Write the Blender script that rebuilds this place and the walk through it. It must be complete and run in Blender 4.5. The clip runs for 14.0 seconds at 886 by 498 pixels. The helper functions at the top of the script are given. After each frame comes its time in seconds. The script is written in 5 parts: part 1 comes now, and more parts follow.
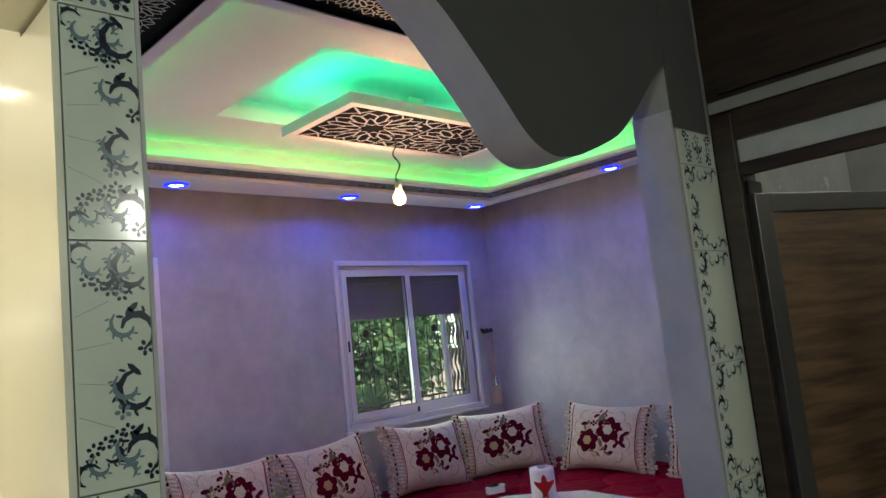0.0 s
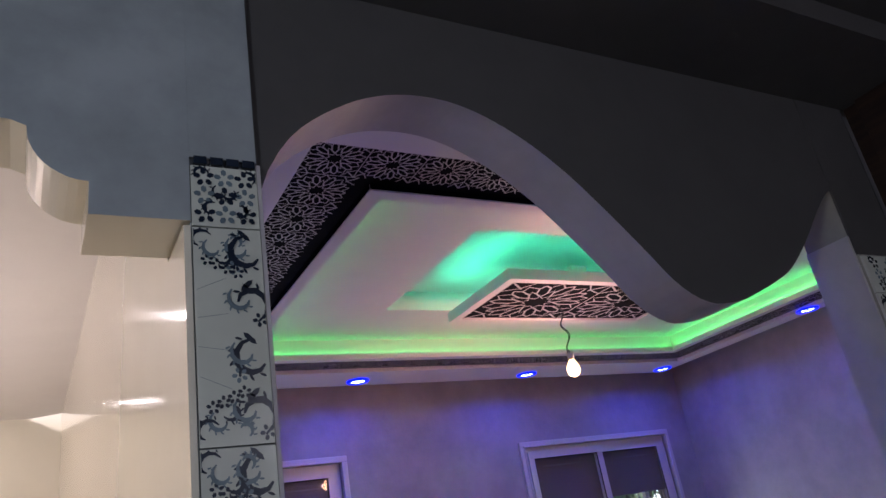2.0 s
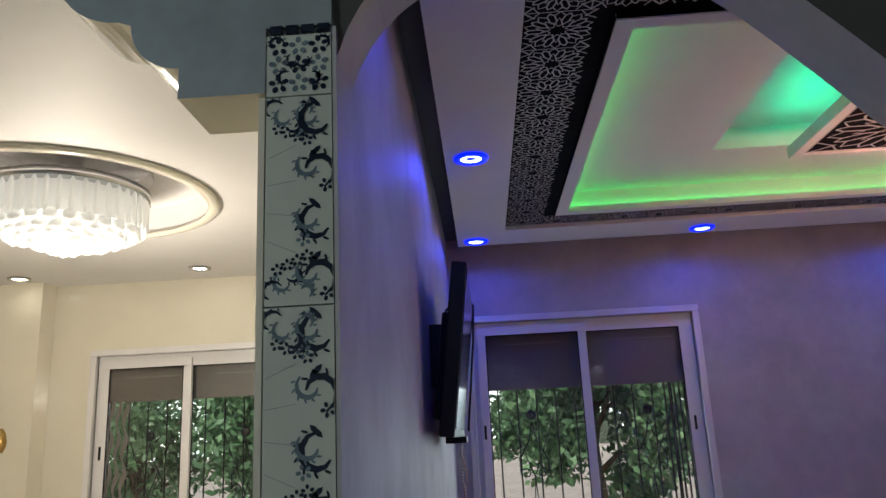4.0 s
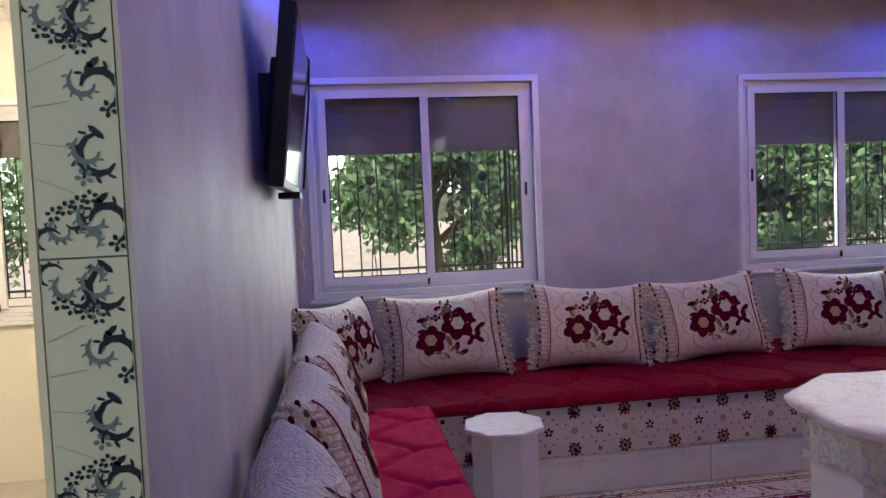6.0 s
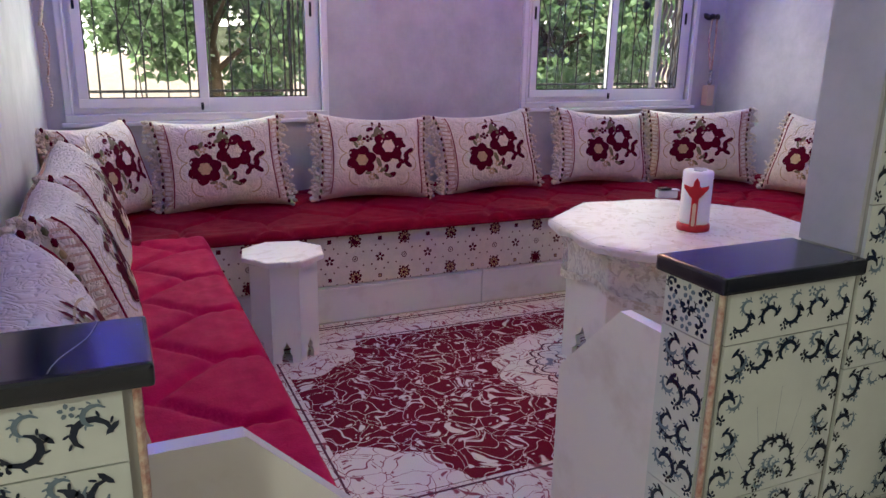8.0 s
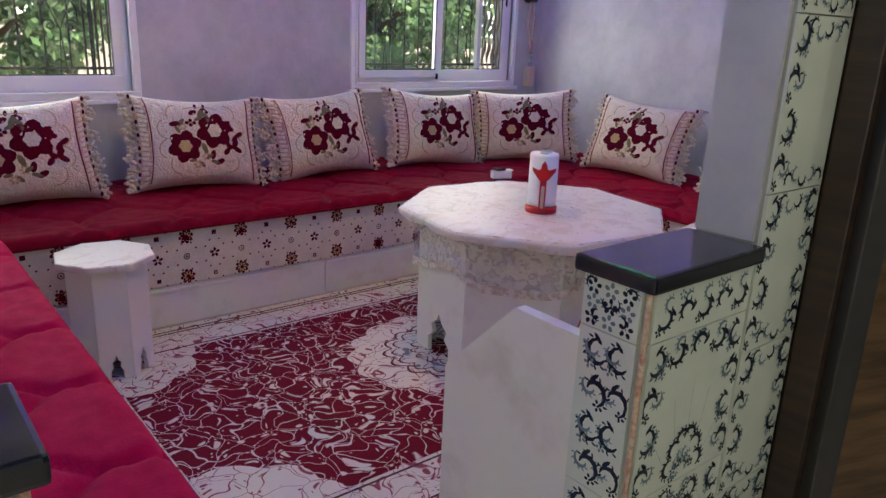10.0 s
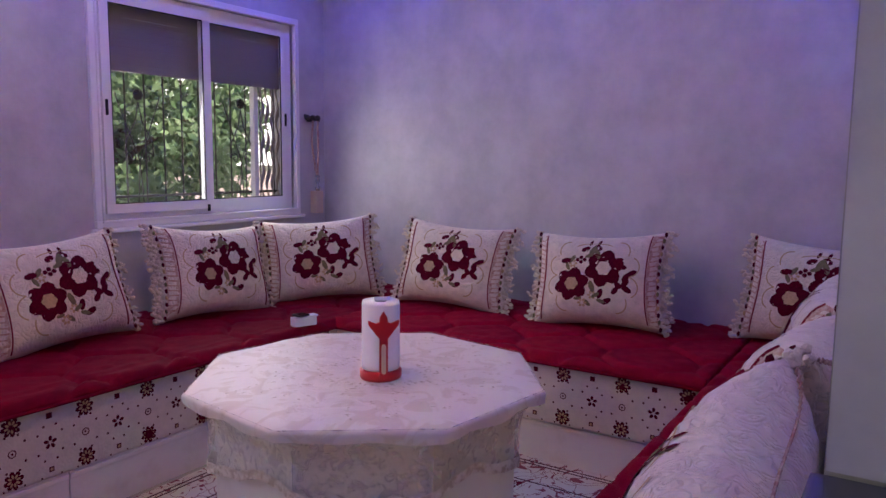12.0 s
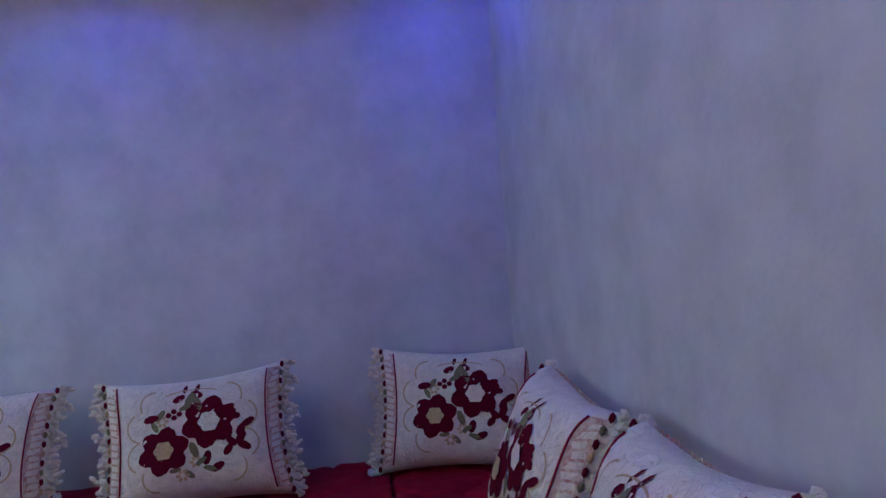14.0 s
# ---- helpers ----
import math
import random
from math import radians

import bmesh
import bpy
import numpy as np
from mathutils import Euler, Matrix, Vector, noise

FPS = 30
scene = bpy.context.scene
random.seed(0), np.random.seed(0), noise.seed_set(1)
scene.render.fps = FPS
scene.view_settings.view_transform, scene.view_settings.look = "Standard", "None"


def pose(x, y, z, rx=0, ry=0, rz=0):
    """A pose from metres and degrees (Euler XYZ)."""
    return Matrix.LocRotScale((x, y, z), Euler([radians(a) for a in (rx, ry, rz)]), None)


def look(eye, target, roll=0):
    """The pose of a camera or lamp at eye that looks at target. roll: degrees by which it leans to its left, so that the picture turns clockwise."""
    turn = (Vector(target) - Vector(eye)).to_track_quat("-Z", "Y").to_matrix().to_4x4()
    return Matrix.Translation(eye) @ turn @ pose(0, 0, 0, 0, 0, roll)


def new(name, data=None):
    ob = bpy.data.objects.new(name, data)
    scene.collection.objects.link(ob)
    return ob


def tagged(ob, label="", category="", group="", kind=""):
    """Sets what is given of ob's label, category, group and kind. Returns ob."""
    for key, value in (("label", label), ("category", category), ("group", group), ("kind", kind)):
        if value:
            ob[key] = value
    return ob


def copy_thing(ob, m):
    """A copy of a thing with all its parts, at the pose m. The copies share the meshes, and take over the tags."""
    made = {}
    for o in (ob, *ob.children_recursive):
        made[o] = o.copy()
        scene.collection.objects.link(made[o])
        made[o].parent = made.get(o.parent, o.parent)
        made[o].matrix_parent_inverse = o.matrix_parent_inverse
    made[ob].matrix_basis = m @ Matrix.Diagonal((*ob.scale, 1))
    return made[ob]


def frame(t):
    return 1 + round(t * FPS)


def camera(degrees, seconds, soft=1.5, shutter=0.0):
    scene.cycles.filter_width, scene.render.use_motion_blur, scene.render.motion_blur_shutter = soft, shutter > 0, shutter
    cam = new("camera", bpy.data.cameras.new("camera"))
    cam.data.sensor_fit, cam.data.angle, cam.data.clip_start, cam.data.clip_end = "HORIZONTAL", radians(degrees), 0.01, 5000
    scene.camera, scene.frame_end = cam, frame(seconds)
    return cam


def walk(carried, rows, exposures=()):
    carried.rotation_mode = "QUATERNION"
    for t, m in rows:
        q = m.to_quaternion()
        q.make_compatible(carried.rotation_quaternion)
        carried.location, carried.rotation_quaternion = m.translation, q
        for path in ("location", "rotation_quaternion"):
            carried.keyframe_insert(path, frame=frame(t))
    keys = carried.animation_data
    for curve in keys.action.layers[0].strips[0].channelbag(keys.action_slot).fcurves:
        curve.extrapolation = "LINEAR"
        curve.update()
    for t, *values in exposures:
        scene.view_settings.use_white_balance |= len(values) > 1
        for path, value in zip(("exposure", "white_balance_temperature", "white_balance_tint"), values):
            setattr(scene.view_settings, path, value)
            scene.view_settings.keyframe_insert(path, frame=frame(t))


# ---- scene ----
cam = camera(61.9, 14.0)
PATH = [
    (0, (-0.334, 0.081, 1.484), (1.048, 1.505, 1.728), -6.0),
    (0.5, (-0.335, 0.085, 1.483), (1.045, 1.483, 1.858), -5.8),
    (1, (-0.341, 0.088, 1.487), (0.957, 1.515, 2.014), -7.1),
    (1.5, (-0.319, 0.08, 1.49), (0.857, 1.562, 2.137), -8.8),
    (2, (-0.233, 0.079, 1.482), (0.735, 1.653, 2.245), -10.0),
    (2.5, (-0.089, 0.143, 1.485), (0.607, 1.792, 2.378), -9.4),
    (3, (0.029, 0.17, 1.503), (0.482, 1.874, 2.446), -7.1),
    (3.5, (0.151, 0.117, 1.489), (0.204, 1.959, 2.266), -3.0),
    (4, (0.24, 0.07, 1.475), (0.15, 2.007, 1.965), -2.8),
    (4.2, (0.261, 0.055, 1.469), (0.171, 2.01, 1.879), -2.6),
    (6.3, (0.295, 0.149, 1.341), (0.625, 2.116, 1.198), -2.5),
    (6.5, (0.304, 0.153, 1.3), (0.655, 2.116, 1.139), -2.5),
    (7, (0.303, 0.169, 1.33), (0.752, 2.088, 0.993), -2.2),
    (7.5, (0.316, 0.182, 1.312), (0.86, 2.052, 0.859), -1.7),
    (8, (0.341, 0.202, 1.294), (1.136, 1.959, 0.763), 1.0),
    (8.2, (0.346, 0.218, 1.279), (1.238, 1.912, 0.7), 1.8),
    (10.3, (0.266, 0.461, 1.303), (1.52, 1.921, 0.757), 2.6),
    (10.5, (0.302, 0.51, 1.297), (1.584, 1.961, 0.795), 2.5),
    (11, (0.42, 0.674, 1.303), (1.779, 2.083, 0.897), 1.7),
    (11.5, (0.53, 0.849, 1.298), (1.996, 2.169, 0.971), 1.8),
    (12, (0.698, 1.088, 1.263), (2.367, 2.165, 1.023), 0.6),
    (12.5, (0.88, 1.227, 1.255), (2.627, 2.161, 0.984), -0.7),
    (13, (1.04, 1.338, 1.234), (2.865, 2.121, 0.998), -0.0),
    (13.5, (1.222, 1.565, 1.184), (3.2, 1.812, 1.022), -0.8),
    (14, (1.38, 1.754, 1.206), (3.368, 1.55, 1.277), -4.1),
]
walk(cam, [(t, look(*p)) for t, *p in PATH],
     [(0, 0.15, 7500, -6), (0.5, 0.1, 6900, 8), (1.0, -0.15, 6500, 12), (1.5, -0.2, 6500, 14), (2.0, -0.45, 6200, 26), (2.6, -0.35, 6700, 22), (3.0, -0.15, 6700, 10), (3.5, -0.5, 6500, 0), (4.2, -0.65, 6600, 8),
      (6.5, 0.5, 7300, 12), (7.0, 0.6, 7300, 14), (8.0, 0.8, 7700, 8), (10.5, 0.75, 7900, 2), (11.0, 0.6, 6100, 16), (11.5, 0.5, 7500, 4), (12.0, 0.4, 7500, 28), (12.5, 0.5, 8000, 70), (13.0, 0.5, 11500, 20),
      (13.5, 0.6, 16000, -6), (14.0, 0.2, 5700, -8)])

# ---------- world, sun, lights, exposure ----------
world = bpy.data.worlds.new("world")
scene.world = world
world.use_nodes = True
_n = world.node_tree.nodes
_sky = _n.new("ShaderNodeTexSky")
_sky.sky_type, _sky.sun_disc = "NISHITA", False
_sky.sun_elevation, _sky.sun_rotation = radians(38), radians(160)
_sky.air_density, _sky.dust_density = 1.0, 1.2
world.node_tree.links.new(_sky.outputs[0], _n["Background"].inputs[0])
_n["Background"].inputs[1].default_value = 0.15


def lamp(name, kind, m, energy, color, **kw):
    data = bpy.data.lights.new(name, kind)
    data.energy, data.color = energy, color
    for k, v in kw.items():
        if k == "size":
            data.size = v
        elif k == "size_y":
            data.shape, data.size_y = "RECTANGLE", v
        elif k == "soft":
            data.shadow_soft_size = v
        elif k == "angle":
            data.angle = v
        elif k == "cone":
            data.spot_size, data.spot_blend = v, 0.35
    ob = new(name, data)
    ob.matrix_world = m
    return ob


lamp("sun", "SUN", look((-5, -9, 15), (0, 6, 0)), 5.0, (1.0, 0.93, 0.84), angle=radians(12))
BULB = (2.06, 2.82, 2.215)
lamp("bulb_light", "POINT", pose(*BULB), 21, (1.0, 0.52, 0.36), soft=0.03)
lamp("chandelier_light", "POINT", pose(-1.45, 2.92, 1.95), 68, (1.0, 0.88, 0.76), soft=0.06)
lamp("hall_light", "POINT", pose(-1.5, -0.5, 2.1), 50, (0.82, 0.95, 1.0), soft=0.12)
lamp("hall_light", "POINT", pose(1.25, -1.9, 2.3), 26, (0.95, 0.96, 1.0), soft=0.12)
SPOTS = [(x, y) for y in (4.14, 1.40) for x in (0.24, 1.51, 2.75, 4.02)] + [(0.24, 2.83), (4.02, 2.83)]
for sx, sy in SPOTS:
    lamp("spot_light", "SPOT", look((sx, sy, 2.525), (sx, sy, 0)), 9.5, (0.03, 0.06, 1.0), soft=0.02, cone=radians(176))
lamp("window_fill_a", "AREA", look((0.84, 4.62, 1.35), (0.84, 2.0, 0.9)), 10, (0.80, 0.92, 1.0), size=1.2, size_y=0.75)
lamp("window_fill_b", "AREA", look((3.55, 4.62, 1.35), (3.0, 2.0, 0.9)), 10, (0.80, 0.92, 1.0), size=1.2, size_y=0.75)
# unseen lamp, added to brighten the pale wall behind the open door
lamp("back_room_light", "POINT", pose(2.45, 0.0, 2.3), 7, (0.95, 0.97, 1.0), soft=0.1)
# cove strips: outer tray and round the centre panel
TX0, TX1, TY0, TY1 = 0.71, 3.69, 1.93, 3.68
PX0, PX1, PY0, PY1 = 1.58, 2.82, 2.52, 3.09
for (ax, ay, aw, ah) in (((TX0 + TX1) / 2, TY0 - 0.03, TX1 - TX0, 0.03), ((TX0 + TX1) / 2, TY1 + 0.03, TX1 - TX0, 0.03),
                         (TX0 - 0.03, (TY0 + TY1) / 2, 0.03, TY1 - TY0), (TX1 + 0.03, (TY0 + TY1) / 2, 0.03, TY1 - TY0)):
    lamp("cove_light", "AREA", pose(ax, ay, 2.578, 180, 0, 0), 1.3, (0.02, 1.0, 0.16), size=aw, size_y=ah)
for (ax, ay, aw, ah) in (((PX0 + PX1) / 2, PY0 + 0.05, PX1 - PX0 - 0.1, 0.03), ((PX0 + PX1) / 2, PY1 - 0.05, PX1 - PX0 - 0.1, 0.03),
                         (PX0 + 0.05, (PY0 + PY1) / 2, 0.03, PY1 - PY0 - 0.1), (PX1 - 0.05, (PY0 + PY1) / 2, 0.03, PY1 - PY0 - 0.1)):
    lamp("panel_light", "AREA", pose(ax, ay, 2.60, 180, 0, 0), 1.3, (0.02, 1.0, 0.45), size=aw, size_y=ah)


# ---------- materials ----------
def mat(name, color, rough=0.6, metal=0.0, var=0.0, scale=6.0, bump=0.0, bscale=60.0, color2=None, spec=0.5, emit=0.0,
        coat=0.0, clip=(0.35, 0.65), sheen=0.0, wave=0.0, wscale=8.0, stretch=(1, 1, 1)):
    """One procedural surface: two noises for colour, a fine one for relief."""
    m = bpy.data.materials.new(name)
    m.use_nodes = True
    nt = m.node_tree
    b = nt.nodes["Principled BSDF"]
    b.inputs["Base Color"].default_value = (*color, 1)
    b.inputs["Roughness"].default_value = rough
    b.inputs["Metallic"].default_value = metal
    b.inputs["Specular IOR Level"].default_value = spec
    b.inputs["Coat Weight"].default_value = coat
    b.inputs["Coat Roughness"].default_value = 0.08
    b.inputs["Sheen Weight"].default_value = sheen
    if emit:
        b.inputs["Emission Color"].default_value = (*color, 1)
        b.inputs["Emission Strength"].default_value = emit
    tc = nt.nodes.new("ShaderNodeTexCoord")
    mp = nt.nodes.new("ShaderNodeMapping")
    mp.inputs["Scale"].default_value = stretch
    nt.links.new(tc.outputs["Object"], mp.inputs[0])
    if color2 or var:
        c2 = color2 or tuple(max(0.0, c * (1 - var)) for c in color)
        no = nt.nodes.new("ShaderNodeTexNoise")
        no.inputs["Scale"].default_value, no.inputs["Detail"].default_value = scale, 9
        no.inputs["Roughness"].default_value = 0.62
        nt.links.new(mp.outputs[0], no.inputs["Vector"])
        rp = nt.nodes.new("ShaderNodeMapRange")
        rp.inputs[1].default_value, rp.inputs[2].default_value = clip
        nt.links.new(no.outputs[0], rp.inputs[0])
        fac = rp.outputs[0]
        if wave:
            wv = nt.nodes.new("ShaderNodeTexWave")
            wv.inputs["Scale"].default_value, wv.inputs["Distortion"].default_value = wscale, wave
            wv.inputs["Detail"].default_value = 4
            nt.links.new(mp.outputs[0], wv.inputs["Vector"])
            mu = nt.nodes.new("ShaderNodeMath")
            mu.operation = "MULTIPLY"
            nt.links.new(wv.outputs["Fac"], mu.inputs[0])
            nt.links.new(fac, mu.inputs[1])
            fac = mu.outputs[0]
        mx = nt.nodes.new("ShaderNodeMix")
        mx.data_type = "RGBA"
        mx.inputs["A"].default_value, mx.inputs["B"].default_value = (*color, 1), (*c2, 1)
        nt.links.new(fac, mx.inputs["Factor"])
        nt.links.new(mx.outputs["Result"], b.inputs["Base Color"])
        rr = nt.nodes.new("ShaderNodeMapRange")
        rr.inputs[3].default_value, rr.inputs[4].default_value = max(0.02, rough * 0.8), min(1, rough * 1.25)
        nt.links.new(no.outputs[0], rr.inputs[0])
        nt.links.new(rr.outputs[0], b.inputs["Roughness"])
    if bump:
        n2 = nt.nodes.new("ShaderNodeTexNoise")
        n2.inputs["Scale"].default_value, n2.inputs["Detail"].default_value = bscale, 6
        nt.links.new(mp.outputs[0], n2.inputs["Vector"])
        bp = nt.nodes.new("ShaderNodeBump")
        bp.inputs["Strength"].default_value, bp.inputs["Distance"].default_value = bump, 0.01
        nt.links.new(n2.outputs[0], bp.inputs["Height"])
        nt.links.new(bp.outputs[0], b.inputs["Normal"])
    return m


PLASTER = mat("pearl_plaster", (0.50, 0.48, 0.49), 0.55, var=0.20, scale=4.5, bump=0.16, bscale=30, metal=0.08)
SLATE = mat("blue_grey_plaster", (0.33, 0.37, 0.39), 0.5, var=0.3, scale=5, bump=0.15, bscale=16)
# taupe paint, toned down further to carry the dimness of the hall side
DIM_TAUPE = mat("dim_taupe_plaster", (0.075, 0.072, 0.072), 0.6, var=0.15, scale=3, bump=0.12, bscale=14)
CEIL = mat("ceiling_paint", (0.78, 0.76, 0.75), 0.55, var=0.05, scale=2, bump=0.03, bscale=40)
CREAM = mat("cream_lacquer", (0.74, 0.70, 0.58), 0.14, var=0.06, scale=2, bump=0.04, bscale=5, coat=0.5)
CORNICE = mat("grey_cornice_paint", (0.26, 0.25, 0.245), 0.5, var=0.15, scale=5, bump=0.05)
BLACKB = mat("black_board", (0.004, 0.004, 0.005), 0.8, var=0.3, bump=0.05, spec=0.08)
LATT = mat("lattice_paint", (0.50, 0.46, 0.43), 0.38, metal=0.0, var=0.2, scale=9)
ALU = mat("white_aluminium", (0.74, 0.72, 0.72), 0.3, var=0.05, scale=3)
SHUT = mat("shutter_slat", (0.21, 0.165, 0.15), 0.45, var=0.25, scale=25, stretch=(1, 1, 6), bump=0.05)
IRON = mat("dark_iron", (0.05, 0.045, 0.045), 0.5, metal=0.6, var=0.3, scale=30)
WAVY = mat("wavy_grille", (0.30, 0.25, 0.22), 0.4, metal=0.3, var=0.2)
BLACKP = mat("black_plastic", (0.006, 0.006, 0.008), 0.42, var=0.2, spec=0.25)
SCREEN = mat("tv_glass", (0.004, 0.004, 0.005), 0.12, spec=0.25)
MARBLE = mat("cream_marble", (0.71, 0.67, 0.61), 0.22, color2=(0.50, 0.42, 0.34), scale=5, clip=(0.52, 0.9), bump=0.03, coat=0.3)
BLACKM = mat("black_marble", (0.012, 0.014, 0.02), 0.13, color2=(0.35, 0.35, 0.36), scale=2.2, clip=(0.66, 0.70), coat=0.4)
TILE = mat("ivory_tile", (0.60, 0.63, 0.56), 0.1, var=0.08, scale=9, coat=0.6)
GROUT = mat("grout", (0.35, 0.34, 0.30), 0.8, var=0.2)
INK = mat("blue_black_glaze", (0.018, 0.028, 0.05), 0.18, var=0.4, scale=40)
INK2 = mat("grey_blue_glaze", (0.16, 0.22, 0.26), 0.2, var=0.3, scale=40)
WOOD = mat("dark_wood", (0.045, 0.022, 0.014), 0.4, color2=(0.012, 0.006, 0.005), scale=4, stretch=(1, 1, 10), bump=0.06)
VENEER = mat("wood_veneer", (0.15, 0.085, 0.045), 0.38, color2=(0.045, 0.024, 0.014), scale=2.6, stretch=(1, 0.8, 11), clip=(0.38, 0.62), bump=0.05)
STEEL = mat("grey_steel", (0.12, 0.11, 0.11), 0.35, metal=0.7, var=0.2)
FROST = mat("frosted_pane", (0.46, 0.46, 0.46), 0.25, var=0.2, scale=6)
# one crimson fabric in three tones, each bench's brighter or dimmer light in its colour
RED_DIM = mat("crimson_cover_dim", (0.27, 0.003, 0.022), 0.7, var=0.25, scale=18, bump=0.25, bscale=180, spec=0.06)
RED_LIT = mat("crimson_cover_lit", (0.46, 0.002, 0.058), 0.8, var=0.25, scale=18, bump=0.25, bscale=180, spec=0.08)
RED_SHADED = mat("crimson_cover_shaded", (0.20, 0.002, 0.018), 0.7, var=0.25, scale=18, bump=0.25, bscale=180, spec=0.06)
FAB = mat("ivory_brocade", (0.72, 0.61, 0.49), 0.8, var=0.16, scale=30, bump=0.8, bscale=55, sheen=0.3)
SKY = mat("pale_sky", (0.93, 0.98, 1.0), 0.9, emit=1.6)
_nt = FAB.node_tree
_b = next(n for n in _nt.nodes if n.type == "BUMP")
_b.inputs["Distance"].default_value, _b.inputs["Strength"].default_value = 0.009, 0.6
_vn = next(n for n in _nt.nodes if n.type == "TEX_NOISE" and abs(n.inputs["Scale"].default_value - 55) < 1)
_vn.inputs["Scale"].default_value, _vn.inputs["Detail"].default_value, _vn.inputs["Distortion"].default_value = 22, 1.0, 1.8
_ma = _nt.nodes.new("ShaderNodeMath")
_ma.operation = "SUBTRACT"
_ma.inputs[1].default_value = 0.5
_ab = _nt.nodes.new("ShaderNodeMath")
_ab.operation = "ABSOLUTE"
_mr = _nt.nodes.new("ShaderNodeMapRange")
_mr.inputs[1].default_value, _mr.inputs[2].default_value = 0.0, 0.10
_nt.links.new(_vn.outputs[0], _ma.inputs[0])
_nt.links.new(_ma.outputs[0], _ab.inputs[0])
_nt.links.new(_ab.outputs[0], _mr.inputs[0])
_nt.links.new(_mr.outputs[0], _b.inputs["Height"])
SKIRT = mat("ivory_skirt", (0.62, 0.54, 0.45), 0.75, var=0.1, scale=30, bump=0.35, bscale=80)
WINE = mat("wine_thread", (0.105, 0.001, 0.013), 0.85, var=0.35, scale=90, bump=0.3, bscale=200, spec=0.06)
WINE2 = mat("red_thread", (0.26, 0.010, 0.030), 0.8, var=0.3, scale=90, bump=0.3, bscale=200, spec=0.1)
GOLD = mat("gold_thread", (0.50, 0.33, 0.16), 0.6, var=0.3, scale=90)
OLIVE = mat("olive_thread", (0.17, 0.14, 0.06), 0.7, var=0.3, scale=90)
FRINGE = mat("cotton_fringe", (0.68, 0.58, 0.46), 0.85, var=0.3, scale=60, bump=0.6, bscale=120)
BRAID = mat("pink_braid", (0.40, 0.17, 0.13), 0.75, color2=(0.62, 0.50, 0.38), scale=70, bump=0.5, bscale=150)
PAPER = mat("paper_roll", (0.80, 0.79, 0.80), 0.85, var=0.04, scale=40, bump=0.2, bscale=120)
REDP = mat("red_plastic", (0.50, 0.010, 0.018), 0.3, var=0.1)
SKIN = mat("beige_inlay", (0.62, 0.45, 0.33), 0.5, var=0.1)
BRASS = mat("aged_brass", (0.45, 0.30, 0.10), 0.3, metal=0.9, var=0.3, scale=30)
FLOORM = mat("floor_marble", (0.48, 0.44, 0.38), 0.2, var=0.2, scale=3)
SAND = mat("dry_earth", (0.54, 0.43, 0.39), 0.9, var=0.25, scale=1.2, bump=0.3, bscale=5)
BARK = mat("bark", (0.12, 0.085, 0.055), 0.9, var=0.4, scale=9, bump=0.6, bscale=22)
LEAF = mat("leaf", (0.13, 0.26, 0.12), 0.5, var=0.5, scale=1.4)
LEAF2 = mat("leaf_pale", (0.25, 0.42, 0.21), 0.5, var=0.4, scale=1.6)
HEDGE = mat("far_green", (0.12, 0.15, 0.11), 0.9, var=0.5, scale=1.5, bump=0.5, bscale=3)
CLAY = mat("terracotta", (0.25, 0.09, 0.05), 0.8, var=0.3)
WHITEG = mat("white_wall", (0.62, 0.60, 0.56), 0.8, var=0.2)
GLOW_B = mat("blue_lens", (0.0, 0.008, 1.0), 0.3, emit=3)
GLOW_C = mat("spot_core", (0.62, 0.80, 1.0), 0.3, emit=9)
GLOW_W = mat("warm_lens", (1.0, 0.93, 0.80), 0.3, emit=45)
GLOW_BULB = mat("bulb_glow", (1.0, 0.56, 0.24), 0.2, emit=11)
CRYSTAL = mat("crystal_beads", (0.90, 0.90, 0.88), 0.08, emit=0.3)
CHROME = mat("chrome", (0.55, 0.55, 0.57), 0.15, metal=1.0)
BULBBASE = mat("white_socket", (0.7, 0.62, 0.5), 0.4)


def glass_mat(name, tint, alpha):
    m = bpy.data.materials.new(name)
    m.use_nodes = True
    nt = m.node_tree
    for nd in list(nt.nodes):
        nt.nodes.remove(nd)
    o = nt.nodes.new("ShaderNodeOutputMaterial")
    tr = nt.nodes.new("ShaderNodeBsdfTransparent")
    gl = nt.nodes.new("ShaderNodeBsdfGlossy")
    tr.inputs[0].default_value = (*tint, 1)
    gl.inputs["Roughness"].default_value = 0.03
    mx = nt.nodes.new("ShaderNodeMixShader")
    mx.inputs[0].default_value = alpha
    nt.links.new(tr.outputs[0], mx.inputs[1])
    nt.links.new(gl.outputs[0], mx.inputs[2])
    nt.links.new(mx.outputs[0], o.inputs[0])
    return m


GLASS = glass_mat("window_glass", (0.90, 0.93, 0.92), 0.05)


